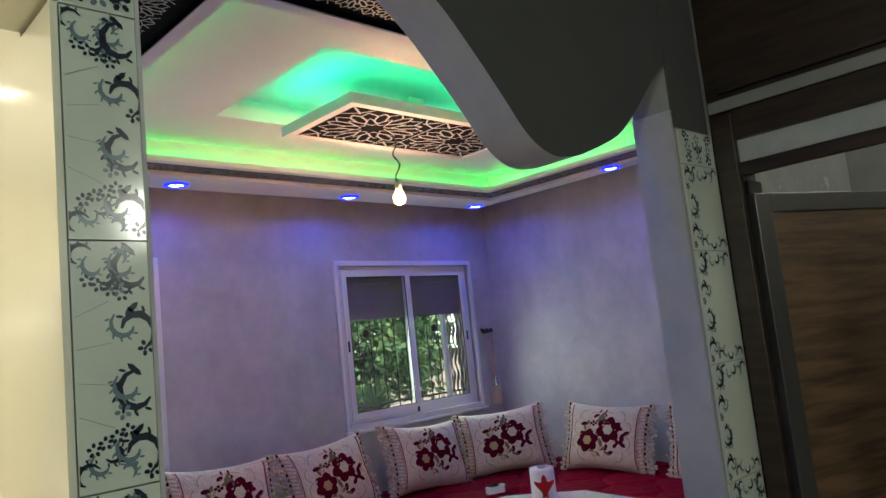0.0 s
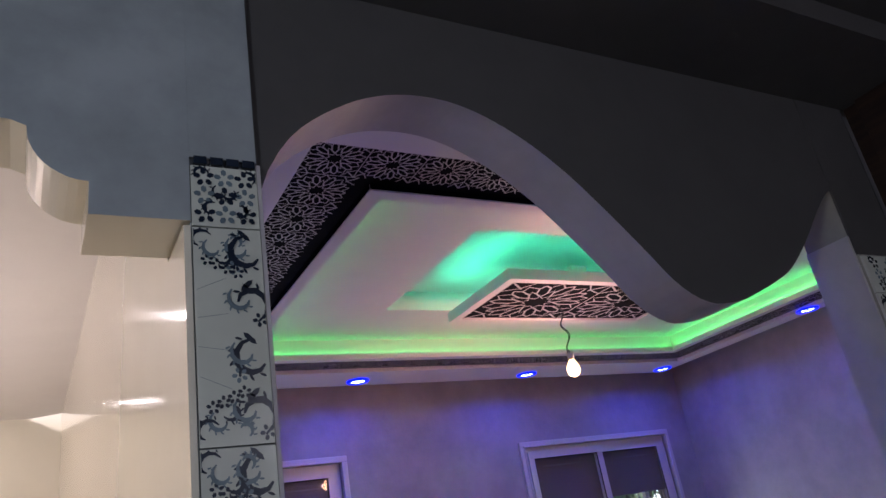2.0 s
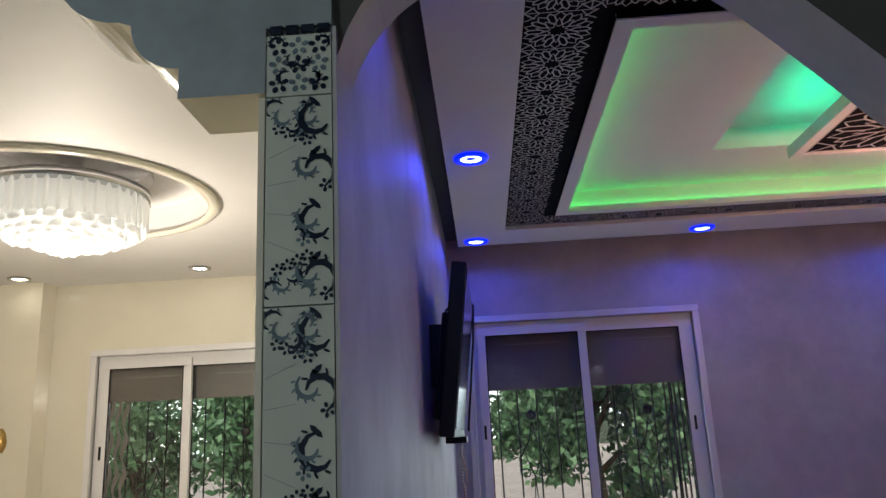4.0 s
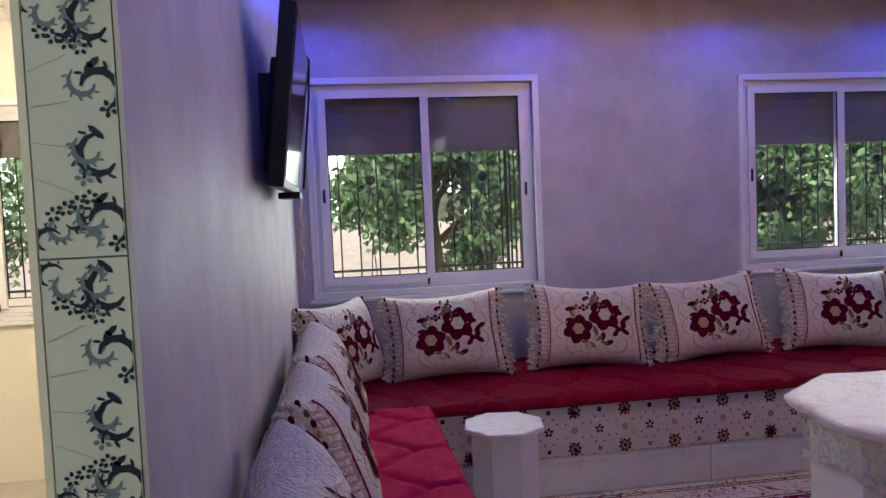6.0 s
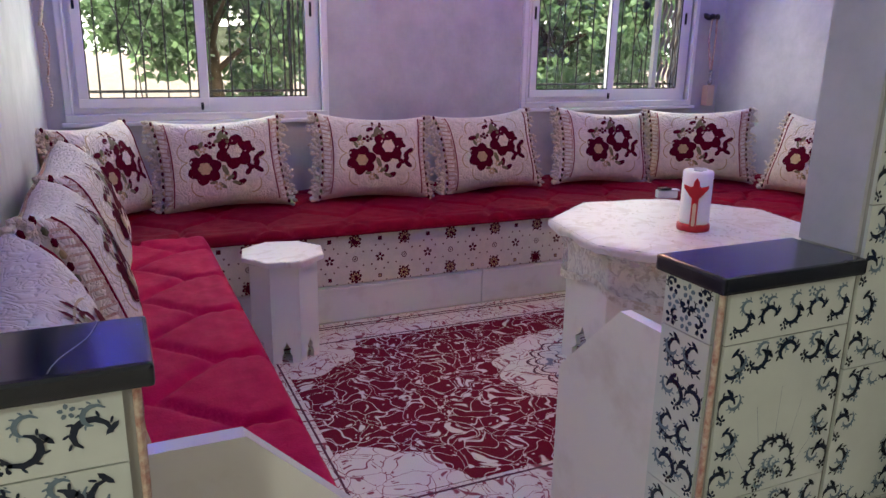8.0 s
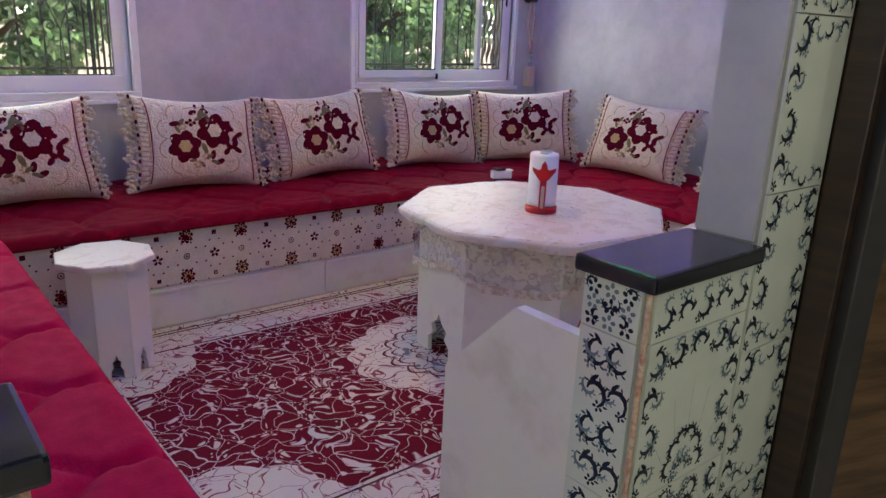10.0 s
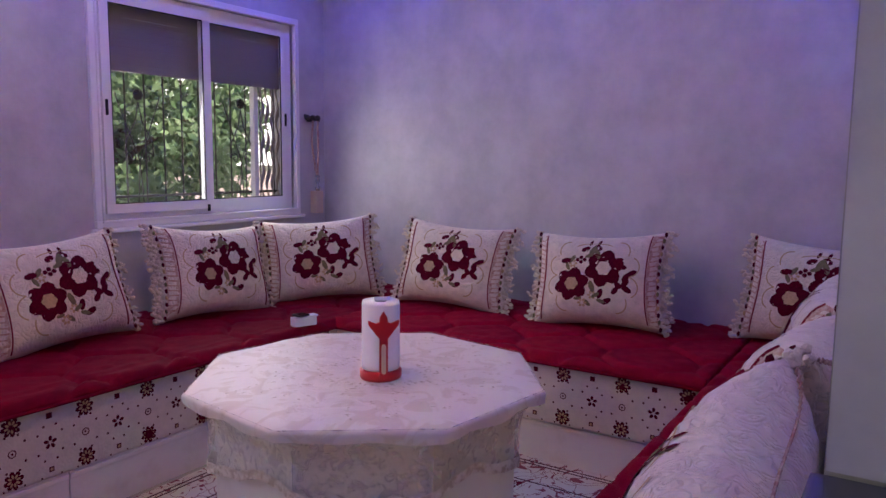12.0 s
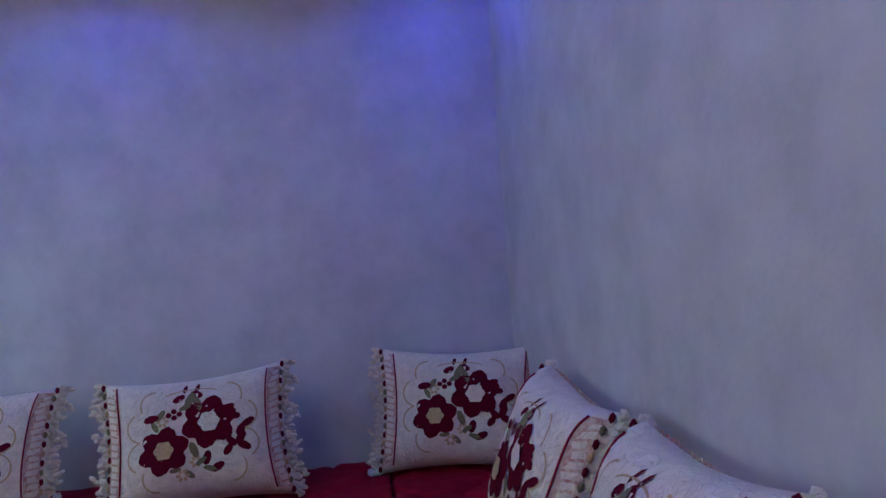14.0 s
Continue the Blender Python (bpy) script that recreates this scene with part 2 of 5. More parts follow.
def lace_mat():
    """Sheer organza with thick embroidered scrolls."""
    m = mat("lace", (0.68, 0.60, 0.54), 0.5, var=0.08, scale=20, bump=0.5, bscale=40)
    nt = m.node_tree
    b = nt.nodes["Principled BSDF"]
    tc = nt.nodes["Texture Coordinate"]
    vo = nt.nodes.new("ShaderNodeTexNoise")
    vo.inputs["Scale"].default_value, vo.inputs["Detail"].default_value = 24, 5
    vo.inputs["Distortion"].default_value = 1.5
    nt.links.new(tc.outputs["Object"], vo.inputs["Vector"])
    mr = nt.nodes.new("ShaderNodeMapRange")
    mr.inputs[1].default_value, mr.inputs[2].default_value, mr.inputs[3].default_value, mr.inputs[4].default_value = 0.46, 0.62, 0.16, 0.45
    nt.links.new(vo.outputs[0], mr.inputs[0])
    nt.links.new(mr.outputs[0], b.inputs["Alpha"])
    return m


LACE = lace_mat()
HEM = mat("gold_embroidery", (0.42, 0.33, 0.25), 0.5, color2=(0.68, 0.61, 0.54), scale=45, clip=(0.42, 0.56), bump=0.6, bscale=60)


def cloth_top_mat():
    m = mat("lace_on_marble", (0.70, 0.63, 0.57), 0.42, var=0.05, scale=20, bump=0.0)
    nt = m.node_tree
    b = nt.nodes["Principled BSDF"]
    tc = nt.nodes["Texture Coordinate"]
    no = nt.nodes.new("ShaderNodeTexNoise")
    no.inputs["Scale"].default_value, no.inputs["Detail"].default_value, no.inputs["Distortion"].default_value = 9, 7, 1.6
    nt.links.new(tc.outputs["Object"], no.inputs["Vector"])
    mr = nt.nodes.new("ShaderNodeMapRange")
    mr.inputs[1].default_value, mr.inputs[2].default_value = 0.53, 0.60
    nt.links.new(no.outputs[0], mr.inputs[0])
    mx = nt.nodes.new("ShaderNodeMix")
    mx.data_type = "RGBA"
    mx.inputs["A"].default_value, mx.inputs["B"].default_value = (0.68, 0.61, 0.56, 1), (0.60, 0.51, 0.44, 1)
    nt.links.new(mr.outputs[0], mx.inputs["Factor"])
    nt.links.new(mx.outputs["Result"], b.inputs["Base Color"])
    bp = nt.nodes.new("ShaderNodeBump")
    bp.inputs["Strength"].default_value, bp.inputs["Distance"].default_value = 0.8, 0.006
    nt.links.new(no.outputs[0], bp.inputs["Height"])
    nt.links.new(bp.outputs[0], b.inputs["Normal"])
    return m


LACETOP = cloth_top_mat()


def rug_mat(name, base, fig, scale, lo, hi):
    """Scrolling vines and palmettes: warped cell edges and blobs on a ground colour."""
    m = mat(name, base, 0.9, bump=0.4, bscale=220, spec=0.12)
    nt = m.node_tree
    b = nt.nodes["Principled BSDF"]
    tc = nt.nodes["Texture Coordinate"]
    wn = nt.nodes.new("ShaderNodeTexNoise")
    wn.inputs["Scale"].default_value, wn.inputs["Detail"].default_value = 7, 1
    nt.links.new(tc.outputs["Object"], wn.inputs["Vector"])
    ad = nt.nodes.new("ShaderNodeVectorMath")
    ad.operation = "MULTIPLY_ADD"
    ad.inputs[1].default_value = (0.22, 0.22, 0)
    nt.links.new(wn.outputs["Color"], ad.inputs[0])
    nt.links.new(tc.outputs["Object"], ad.inputs[2])
    outs = []
    for feat, sc, a, c in (("DISTANCE_TO_EDGE", scale, 0.026, 0.014), ("F1", scale * 1.15, 0.25, 0.20), ("F1", scale * 2.3, 0.22, 0.17)):
        v = nt.nodes.new("ShaderNodeTexVoronoi")
        v.feature = feat
        v.inputs["Scale"].default_value = sc
        nt.links.new(ad.outputs[0], v.inputs["Vector"])
        r = nt.nodes.new("ShaderNodeMapRange")
        r.inputs[1].default_value, r.inputs[2].default_value = a, c
        nt.links.new(v.outputs["Distance"], r.inputs[0])
        outs.append(r.outputs[0])
    mm = outs[0]
    for o in outs[1:]:
        q = nt.nodes.new("ShaderNodeMath")
        q.operation = "MAXIMUM"
        nt.links.new(mm, q.inputs[0])
        nt.links.new(o, q.inputs[1])
        mm = q.outputs[0]
    mx = nt.nodes.new("ShaderNodeMix")
    mx.data_type = "RGBA"
    mx.inputs["A"].default_value, mx.inputs["B"].default_value = (*base, 1), (*fig, 1)
    nt.links.new(mm, mx.inputs["Factor"])
    nt.links.new(mx.outputs["Result"], b.inputs["Base Color"])
    return m


RUG_RED = rug_mat("rug_red", (0.15, 0.002, 0.014), (0.60, 0.52, 0.48), 14.5, 0, 0)
RUG_CREAM = rug_mat("rug_cream", (0.62, 0.55, 0.49), (0.26, 0.06, 0.08), 15.0, 0, 0)
RUG_MED = rug_mat("rug_medallion", (0.55, 0.49, 0.46), (0.16, 0.15, 0.20), 12.0, 0, 0)
RUG_LINE = mat("rug_line", (0.10, 0.012, 0.03), 0.9, var=0.3, bump=0.3, bscale=200)


# ---------- builders ----------
def link(name, bm, material, parent=None, smooth=False):
    me = bpy.data.meshes.new(name)
    bmesh.ops.recalc_face_normals(bm, faces=bm.faces)
    bm.to_mesh(me)
    bm.free()
    for mt in (material if isinstance(material, (list, tuple)) else [material]):
        me.materials.append(mt)
    if smooth:
        for p in me.polygons:
            p.use_smooth = True
    ob = new(name, me)
    if parent:
        ob.parent = parent
    return ob


def part(name, bm, material, parent, label="", smooth=False):
    ob = link(name, bm, material, parent, smooth)
    return tagged(ob, label)


def thing(name, label, category, group="", m=None):
    ob = new(name)
    ob.empty_display_size = 0.1
    if m is not None:
        ob.matrix_world = m
    return tagged(ob, label, category, group)


FZ = -0.055  # floor level


def structure(name, bm, material, smooth=False, label=""):
    for v in bm.verts:
        if abs(v.co.z) < 1e-6 and name[:6] != "window":
            v.co.z = FZ
    return tagged(link(name, bm, material, None, smooth), label, kind="structure")


def cube(bm, x0, x1, y0, y1, z0, z1, bevel=0.0, m=None, seg=2):
    v = [bm.verts.new((x, y, z)) for x in (x0, x1) for y in (y0, y1) for z in (z0, z1)]
    fs = [bm.faces.new([v[i] for i in q]) for q in ((0, 1, 3, 2), (4, 6, 7, 5), (0, 4, 5, 1), (2, 3, 7, 6), (0, 2, 6, 4), (1, 5, 7, 3))]
    if bevel:
        es = {e for f in fs for e in f.edges}
        r = bmesh.ops.bevel(bm, geom=list(es), offset=bevel, segments=seg, affect="EDGES", profile=0.6)
        v = [q for q in r["verts"]] + [q for q in v if q.is_valid]
        v = list(set(v))
    if m is not None:
        bmesh.ops.transform(bm, matrix=m, verts=v)
    return v


def boxes(*rows, bevel=0.0):
    bm = bmesh.new()
    for r in rows:
        cube(bm, *r, bevel=bevel)
    return bm


def prism(pts, h0, h1, to3, bm=None):
    """Solid between two offsets of a closed outline."""
    bm = bm or bmesh.new()
    a = [bm.verts.new(to3(p, q, h0)) for p, q in pts]
    c = [bm.verts.new(to3(p, q, h1)) for p, q in pts]
    n = len(pts)
    bm.faces.new(a)
    bm.faces.new(c[::-1])
    for i in range(n):
        bm.faces.new((a[i], c[i], c[(i + 1) % n], a[(i + 1) % n]))
    return bm


def lathe(profile, n=24, bm=None, cx=0, cy=0):
    """profile: (radius, z) from one end to the other, turned about z."""
    bm = bm or bmesh.new()
    rings = []
    for r, z in profile:
        rings.append([bm.verts.new((cx + r * math.cos(2 * math.pi * k / n), cy + r * math.sin(2 * math.pi * k / n), z)) for k in range(n)])
    for a, b in zip(rings, rings[1:]):
        for k in range(n):
            bm.faces.new((a[k], a[(k + 1) % n], b[(k + 1) % n], b[k]))
    bm.faces.new(rings[0])
    bm.faces.new(rings[-1][::-1])
    return bm


def tube(path, r, n=6, bm=None, closed=False):
    bm = bm or bmesh.new()
    pts = [Vector(p) for p in path]
    rings = []
    for i, p in enumerate(pts):
        d = (pts[(i + 1) % len(pts)] if closed or i + 1 < len(pts) else p) - (pts[i - 1] if closed or i else p)
        d.normalize()
        u = d.orthogonal().normalized() if not rings else (last - d * last.dot(d)).normalized()
        last = u
        w = d.cross(u)
        rr = r[i] if isinstance(r, (list, tuple)) else r
        rings.append([bm.verts.new(p + (u * math.cos(2 * math.pi * k / n) + w * math.sin(2 * math.pi * k / n)) * rr) for k in range(n)])
    pairs = list(zip(rings, rings[1:])) + ([(rings[-1], rings[0])] if closed else [])
    for a, b in pairs:
        for k in range(n):
            bm.faces.new((a[k], a[(k + 1) % n], b[(k + 1) % n], b[k]))
    if not closed:
        bm.faces.new(rings[0][::-1])
        bm.faces.new(rings[-1])
    return bm


LIFT = [0]


def ribbon(bm, pts, w, put, mi=0):
    """A flat band along 2D points; put(x, y) gives the 3D place; w: width, or one per point."""
    LIFT[0] = (LIFT[0] + 1) % 14
    prev = None
    n = len(pts)
    for i in range(n):
        x, y = pts[i]
        xa, ya = pts[max(0, i - 1)]
        xb, yb = pts[min(n - 1, i + 1)]
        dx, dy = xb - xa, yb - ya
        ln = math.hypot(dx, dy) or 1
        ww = (w[i] if isinstance(w, (list, tuple)) else w) / 2
        a = bm.verts.new(put(x - dy / ln * ww, y + dx / ln * ww))
        b = bm.verts.new(put(x + dy / ln * ww, y - dx / ln * ww))
        if prev:
            f = bm.faces.new((prev[0], a, b, prev[1]))
            f.material_index = mi
        prev = (a, b)


def blob2(bm, cx, cy, rx, ry, ang, put, n=8, mi=0):
    LIFT[0] = (LIFT[0] + 1) % 14
    ca, sa = math.cos(ang), math.sin(ang)
    f = bm.faces.new([bm.verts.new(put(cx + rx * math.cos(t) * ca - ry * math.sin(t) * sa, cy + rx * math.cos(t) * sa + ry * math.sin(t) * ca))
                      for t in (2 * math.pi * k / n for k in range(n))])
    f.material_index = mi


def arc(cx, cy, r, a0, a1, n=8, k=1.0):
    return [(cx + r * (1 + (k - 1) * i / n) * math.cos(radians(a0 + (a1 - a0) * i / n)),
             cy + r * (1 + (k - 1) * i / n) * math.sin(radians(a0 + (a1 - a0) * i / n))) for i in range(n + 1)]


# ---------- structure ----------
X0, X1, Y0, YI, Y1, H = 0.05, 4.56, 1.02, 1.15, 4.56, 2.54
TOP = 2.86
LY = lambda p, q, h: (p, h, q)

structure("floor", boxes((-3.2, 4.8, -2.4, 4.8, -0.17, FZ)), FLOORM)
structure("ceiling", boxes((-0.05, 4.7, 1.0, 4.8, 2.84, 2.92)), CEIL, label="hidden slab over the dropped ceiling")
structure("wall_tv", boxes((-0.046, X0, YI, Y1, 0, TOP)), PLASTER, label="pearl grey plaster wall behind the television")
structure("wall_cream", boxes((-0.056, -0.047, YI, Y1, 0, TOP), (-0.056, -0.047, 1.021, YI, 0, 1.953)), CREAM, label="glossy cream lacquered wall")
structure("wall_right", boxes((X1, X1 + 0.2, Y0, Y1 + 0.2, 0, TOP)), PLASTER, label="pearl grey plaster wall")
structure("wall_front", boxes((1.60, X1, 1.06, YI, 0, TOP)), PLASTER)
WINS = {"a": (0.180, 1.507, 0.912, 2.130), "b": (2.892, 4.260, 0.938, 2.108), "c": (-2.14, -1.0, 0.90, 2.05)}
xs = [-3.2, WINS["c"][0], WINS["c"][1], WINS["a"][0], WINS["a"][1], WINS["b"][0], WINS["b"][1], X1]
bmw = bmesh.new()
for i in range(0, 8, 2):
    cube(bmw, xs[i], xs[i + 1], Y1, Y1 + 0.2, 0, TOP)
for w in WINS.values():
    cube(bmw, w[0], w[1], Y1, Y1 + 0.2, 0, w[2])
    cube(bmw, w[0], w[1], Y1, Y1 + 0.2, w[3], TOP)
structure("wall_north", bmw, PLASTER, label="pearl grey stucco wall with window openings")
structure("wall_north_cream", boxes((-3.1, WINS["c"][0], 4.55, 4.559, 0, TOP), (WINS["c"][1], -0.056, 4.55, 4.559, 0, TOP),
                                    (WINS["c"][0], WINS["c"][1], 4.55, 4.559, 0, WINS["c"][2]), (WINS["c"][0], WINS["c"][1], 4.55, 4.559, WINS["c"][3], TOP)), CREAM)
structure("wall_pier_cream", boxes((-3.0, -2.44, 4.40, 4.549, 0, TOP)), CREAM)
structure("wall_left_room", boxes((-3.2, -3.0, -2.4, Y1, 0, TOP)), CREAM)
structure("wall_hall_back", boxes((-3.2, 1.9, -2.6, -2.4, 0, TOP)), SLATE)
# hall ceiling and beam: the dim corridor light is put into their dark tone
structure("hall_ceiling", boxes((-3.0, 1.9, -2.4, 0.78, 2.50, 2.56), (-3.0, X0, 0.78, Y0, 2.50, 2.56)), DIM_TAUPE)
structure("hall_beam", boxes((X0, 1.9, 0.78, 1.0305, 2.44, 2.60)), DIM_TAUPE)


ARCH = [(0.03, 1.95), (0.05, 2.0), (0.075, 2.068), (0.124, 2.138), (0.213, 2.203), (0.29, 2.235), (0.364, 2.246), (0.43, 2.242),
        (0.5, 2.221), (0.58, 2.179), (0.66, 2.118), (0.74, 2.038), (0.81, 1.962), (0.86, 1.905), (0.905, 1.873), (0.955, 1.857), (1.0, 1.859),
        (1.05, 1.868), (1.1, 1.885), (1.169, 1.911), (1.235, 1.943), (1.32, 2.01), (1.41, 2.096), (1.46, 2.14), (1.53, 2.19)]


def s_curve(x):
    """The wave of the arch: a smooth curve through its turning points."""
    k = max(1, min(len(ARCH) - 3, sum(1 for p in ARCH if p[0] <= x) - 1))
    (xa_, za_), (xb_, zb_), (xc_, zc_), (xd_, zd_) = ARCH[k - 1:k + 3]
    t = (x - xb_) / (xc_ - xb_)
    m0, m1 = (zc_ - za_) / (xc_ - xa_) * (xc_ - xb_), (zd_ - zb_) / (xd_ - xb_) * (xc_ - xb_)
    return (2 * t ** 3 - 3 * t * t + 1) * zb_ + (t ** 3 - 2 * t * t + t) * m0 + (3 * t * t - 2 * t ** 3) * zc_ + (t ** 3 - t * t) * m1


N = 72
xa, xb = X0, 1.505
prof = [(xa + (xb - xa) * i / N, s_curve(xa + (xb - xa) * i / N)) for i in range(N + 1)]
bma = bmesh.new()
ya, yb = 1.031, YI
g = [[bma.verts.new((x, y, z)) for x, z in prof] for y in (ya, yb)]
tp = [[bma.verts.new((x, y, TOP)) for x, z in prof] for y in (ya, yb)]
for i in range(N):
    bma.faces.new((g[0][i], g[0][i + 1], tp[0][i + 1], tp[0][i]))
    bma.faces.new((g[1][i + 1], g[1][i], tp[1][i], tp[1][i + 1]))
    f = bma.faces.new((g[0][i + 1], g[0][i], g[1][i], g[1][i + 1]))
    f.material_index = 1
structure("wave_arch", bma, [DIM_TAUPE, PLASTER], label="taupe wall with a wave shaped arch, dimness in its colour")
structure("wall_pier", boxes((1.506, 1.60, 1.0265, YI, 0, 1.99), (1.60, 1.70, 1.0265, 1.06, 0, 1.99), (1.506, 1.60, 1.0355, YI, 1.99, TOP), (1.60, 1.70, 1.0355, 1.06, 1.99, TOP)), GROUT)
structure("wall_pier_reveal", boxes((1.497, 1.505, 1.032, YI - 0.002, 0.96, 2.04)), PLASTER)
structure("wall_pier_head", boxes((1.506, 1.70, 1.0295, 1.035, 1.992, TOP)), DIM_TAUPE)

# scalloped opening to the cream room
def lobe(cx, cz, r, n=10):
    return [(cx - r * math.sin(math.pi / 2 * i / n), cz - r * math.cos(math.pi / 2 * i / n)) for i in range(n + 1)]


half = [(-0.0462, 1.96), (-0.174, 1.96)] + lobe(-0.174, 2.083, 0.075) + lobe(-0.268, 2.195, 0.105) + lobe(-0.39, 2.34, 0.11)
MX = -0.88
outline = half + [(2 * MX - x, z) for x, z in half[::-1]]
bms = bmesh.new()
fr = [[bms.verts.new((x, y, z)) for x, z in outline] for y in (Y0, YI)]
tt = [[bms.verts.new((x, y, TOP)) for x, z in outline] for y in (Y0, YI)]
for i in range(len(outline) - 1):
    if abs(outline[i][0] - outline[i + 1][0]) > 1e-5:
        bms.faces.new((fr[0][i], fr[0][i + 1], tt[0][i + 1], tt[0][i]))
        bms.faces.new((fr[1][i + 1], fr[1][i], tt[1][i], tt[1][i + 1]))
    f = bms.faces.new((fr[0][i + 1], fr[0][i], fr[1][i], fr[1][i + 1]))
    f.material_index = 1
structure("scalloped_arch", bms, [SLATE, CREAM], label="blue grey plaster arch with a stepped lobed edge")
structure("wall_left_of_arch", boxes((-3.0, 2 * MX + 0.046, Y0, YI, 0, TOP)), SLATE)
structure("pillar", boxes((-0.046, X0, 1.0265, YI, 0, 2.062), (-0.046, X0, Y0, YI, 2.062, TOP)), [SLATE], label="slim plaster pillar between the two arches")
structure("pillar_side", boxes((X0, X0 + 0.006, 1.022, YI, 0.97, 2.06)), PLASTER)

# dropped ceiling of the salon
GX0, GX1, GY0, GY1 = 0.402, 4.0, 1.655, 3.95
FX0, FX1, FY0, FY1 = 0.655, 3.745, 1.88, 3.73
bmc = bmesh.new()
BX0, BX1, BY1 = 0.135, 4.135, 4.255
for r in ((BX0, GX0, YI, BY1), (GX1, BX1, YI, BY1), (GX0, GX1, GY1, BY1), (GX0, GX1, YI, GY0)):
    cube(bmc, *r, H, H + 0.10)
structure("ceiling_band", bmc, CEIL, label="white plasterboard ceiling band")
# slab over the gap round the band, the gap's shade painted on as dark taupe
structure("ceiling_margin", boxes((X0, BX0, YI, Y1, 2.66, 2.68), (BX1, X1, YI, Y1, 2.66, 2.68), (BX0, BX1, BY1, Y1, 2.66, 2.68)), DIM_TAUPE)
bmg = bmesh.new()
for r in ((GX0, FX0, GY0, GY1), (FX1, GX1, GY0, GY1), (FX0, FX1, FY1, GY1), (FX0, FX1, GY0, FY0)):
    cube(bmg, *r, 2.562, 2.572)
grille_back = structure("ceiling_grille_back", bmg, BLACKB)
bmf = bmesh.new()
for r in ((FX0, TX0, FY0, FY1), (TX1, FX1, FY0, FY1), (TX0, TX1, TY1, FY1), (TX0, TX1, FY0, TY0)):
    cube(bmf, *r, H, H + 0.03)
structure("tray_lip", bmf, CEIL, label="white plasterboard lip round the lit tray")
bmo = bmesh.new()
for r in ((FX0, FX0 + 0.008, FY0, FY1), (FX1 - 0.008, FX1, FY0, FY1), (FX0 + 0.008, FX1 - 0.008, FY0, FY0 + 0.008), (FX0 + 0.008, FX1 - 0.008, FY1 - 0.008, FY1)):
    cube(bmo, *r, H + 0.031, 2.68)
structure("tray_wall", bmo, CEIL)
bmk = bmesh.new()
for r in ((FX0 - 0.004, FX0 - 0.001, FY0, FY1), (FX1 + 0.001, FX1 + 0.004, FY0, FY1), (FX0, FX1, FY0 - 0.004, FY0 - 0.001), (FX0, FX1, FY1 + 0.001, FY1 + 0.004)):
    cube(bmk, *r, H + 0.004, 2.562)
structure("tray_outer_face", bmk, BLACKB)
RX0, RX1, RY0, RY1 = 1.32, 3.08, 2.31, 3.24
bmt = bmesh.new()
for r in ((FX0, RX0, FY0, FY1), (RX1, FX1, FY0, FY1), (RX0, RX1, RY1, FY1), (RX0, RX1, FY0, RY0)):
    cube(bmt, *r, 2.66, 2.69)
cube(bmt, RX0 - 0.02, RX1 + 0.02, RY0 - 0.02, RY1 + 0.02, 2.76, 2.79)
for r in ((RX0 - 0.02, RX0, RY0, RY1), (RX1, RX1 + 0.02, RY0, RY1), (RX0, RX1, RY0 - 0.02, RY0), (RX0, RX1, RY1, RY1 + 0.02)):
    cube(bmt, *r, 2.69, 2.76)
structure("tray_ceiling", bmt, CEIL, label="white tray ceiling with a deeper rectangular recess")


def rosette(bm, cx, cy, hx, hy, put, w):
    """A ten-fold star rosette with petals that fills one cell."""
    P = lambda r, a: (cx + hx * r * math.cos(a), cy + hy * r * math.sin(a))
    n = 10
    for k in range(n):
        a = 2 * math.pi * k / n
        s = math.pi / n
        ribbon(bm, [P(0.22, a - s), P(0.34, a), P(0.22, a + s)], w * 0.8, put)
        ribbon(bm, [P(0.34, a), P(0.52, a - s * 0.62), P(0.80, a - s * 0.40), P(0.93, a)], w, put)
        ribbon(bm, [P(0.34, a), P(0.52, a + s * 0.62), P(0.80, a + s * 0.40), P(0.93, a)], w, put)
        ribbon(bm, [P(0.52, a + s * 0.62), P(0.66, a + s), P(0.52, a + s * 1.38)], w * 0.8, put)
        ribbon(bm, [P(0.80, a + s * 0.40), P(0.98, a + s), P(0.80, a + s * 1.60)], w * 0.9, put)
    for sx in (-1, 1):
        for sy in (-1, 1):
            ribbon(bm, [P(0.96, math.atan2(sy, sx)), (cx + sx * hx, cy + sy * hy)], w, put)
            ribbon(bm, [(cx + sx * hx, cy + sy * hy * 0.55), (cx + sx * hx * 0.72, cy + sy * hy * 0.72), (cx + sx * hx * 0.55, cy + sy * hy)], w * 0.8, put)
    ribbon(bm, [(cx - hx, cy - hy), (cx + hx, cy - hy)], w * 0.7, put)
    ribbon(bm, [(cx - hx, cy - hy), (cx - hx, cy + hy)], w * 0.7, put)


def lattice(bm, x0, x1, y0, y1, nx, ny, z, w):
    hx, hy = (x1 - x0) / nx / 2, (y1 - y0) / ny / 2
    for i in range(nx):
        for j in range(ny):
            rosette(bm, x0 + hx * (2 * i + 1), y0 + hy * (2 * j + 1), hx, hy, lambda p, q: (p, q, z - LIFT[0] * 0.0002), w)


for r, nx, ny in (((GX0, GX1, GY0, GY0 + 0.18), 20, 1), ((GX0, GX1, GY1 - 0.18, GY1), 20, 1),
                  ((GX0, GX0 + 0.20, GY0 + 0.18, GY1 - 0.18), 1, 10), ((GX1 - 0.20, GX1, GY0 + 0.18, GY1 - 0.18), 1, 10)):
    bml = bmesh.new()
    lattice(bml, *r, nx, ny, 2.553, 0.0048)
    part("lattice", bml, LATT, grille_back, "pale cut lattice of star rosettes")

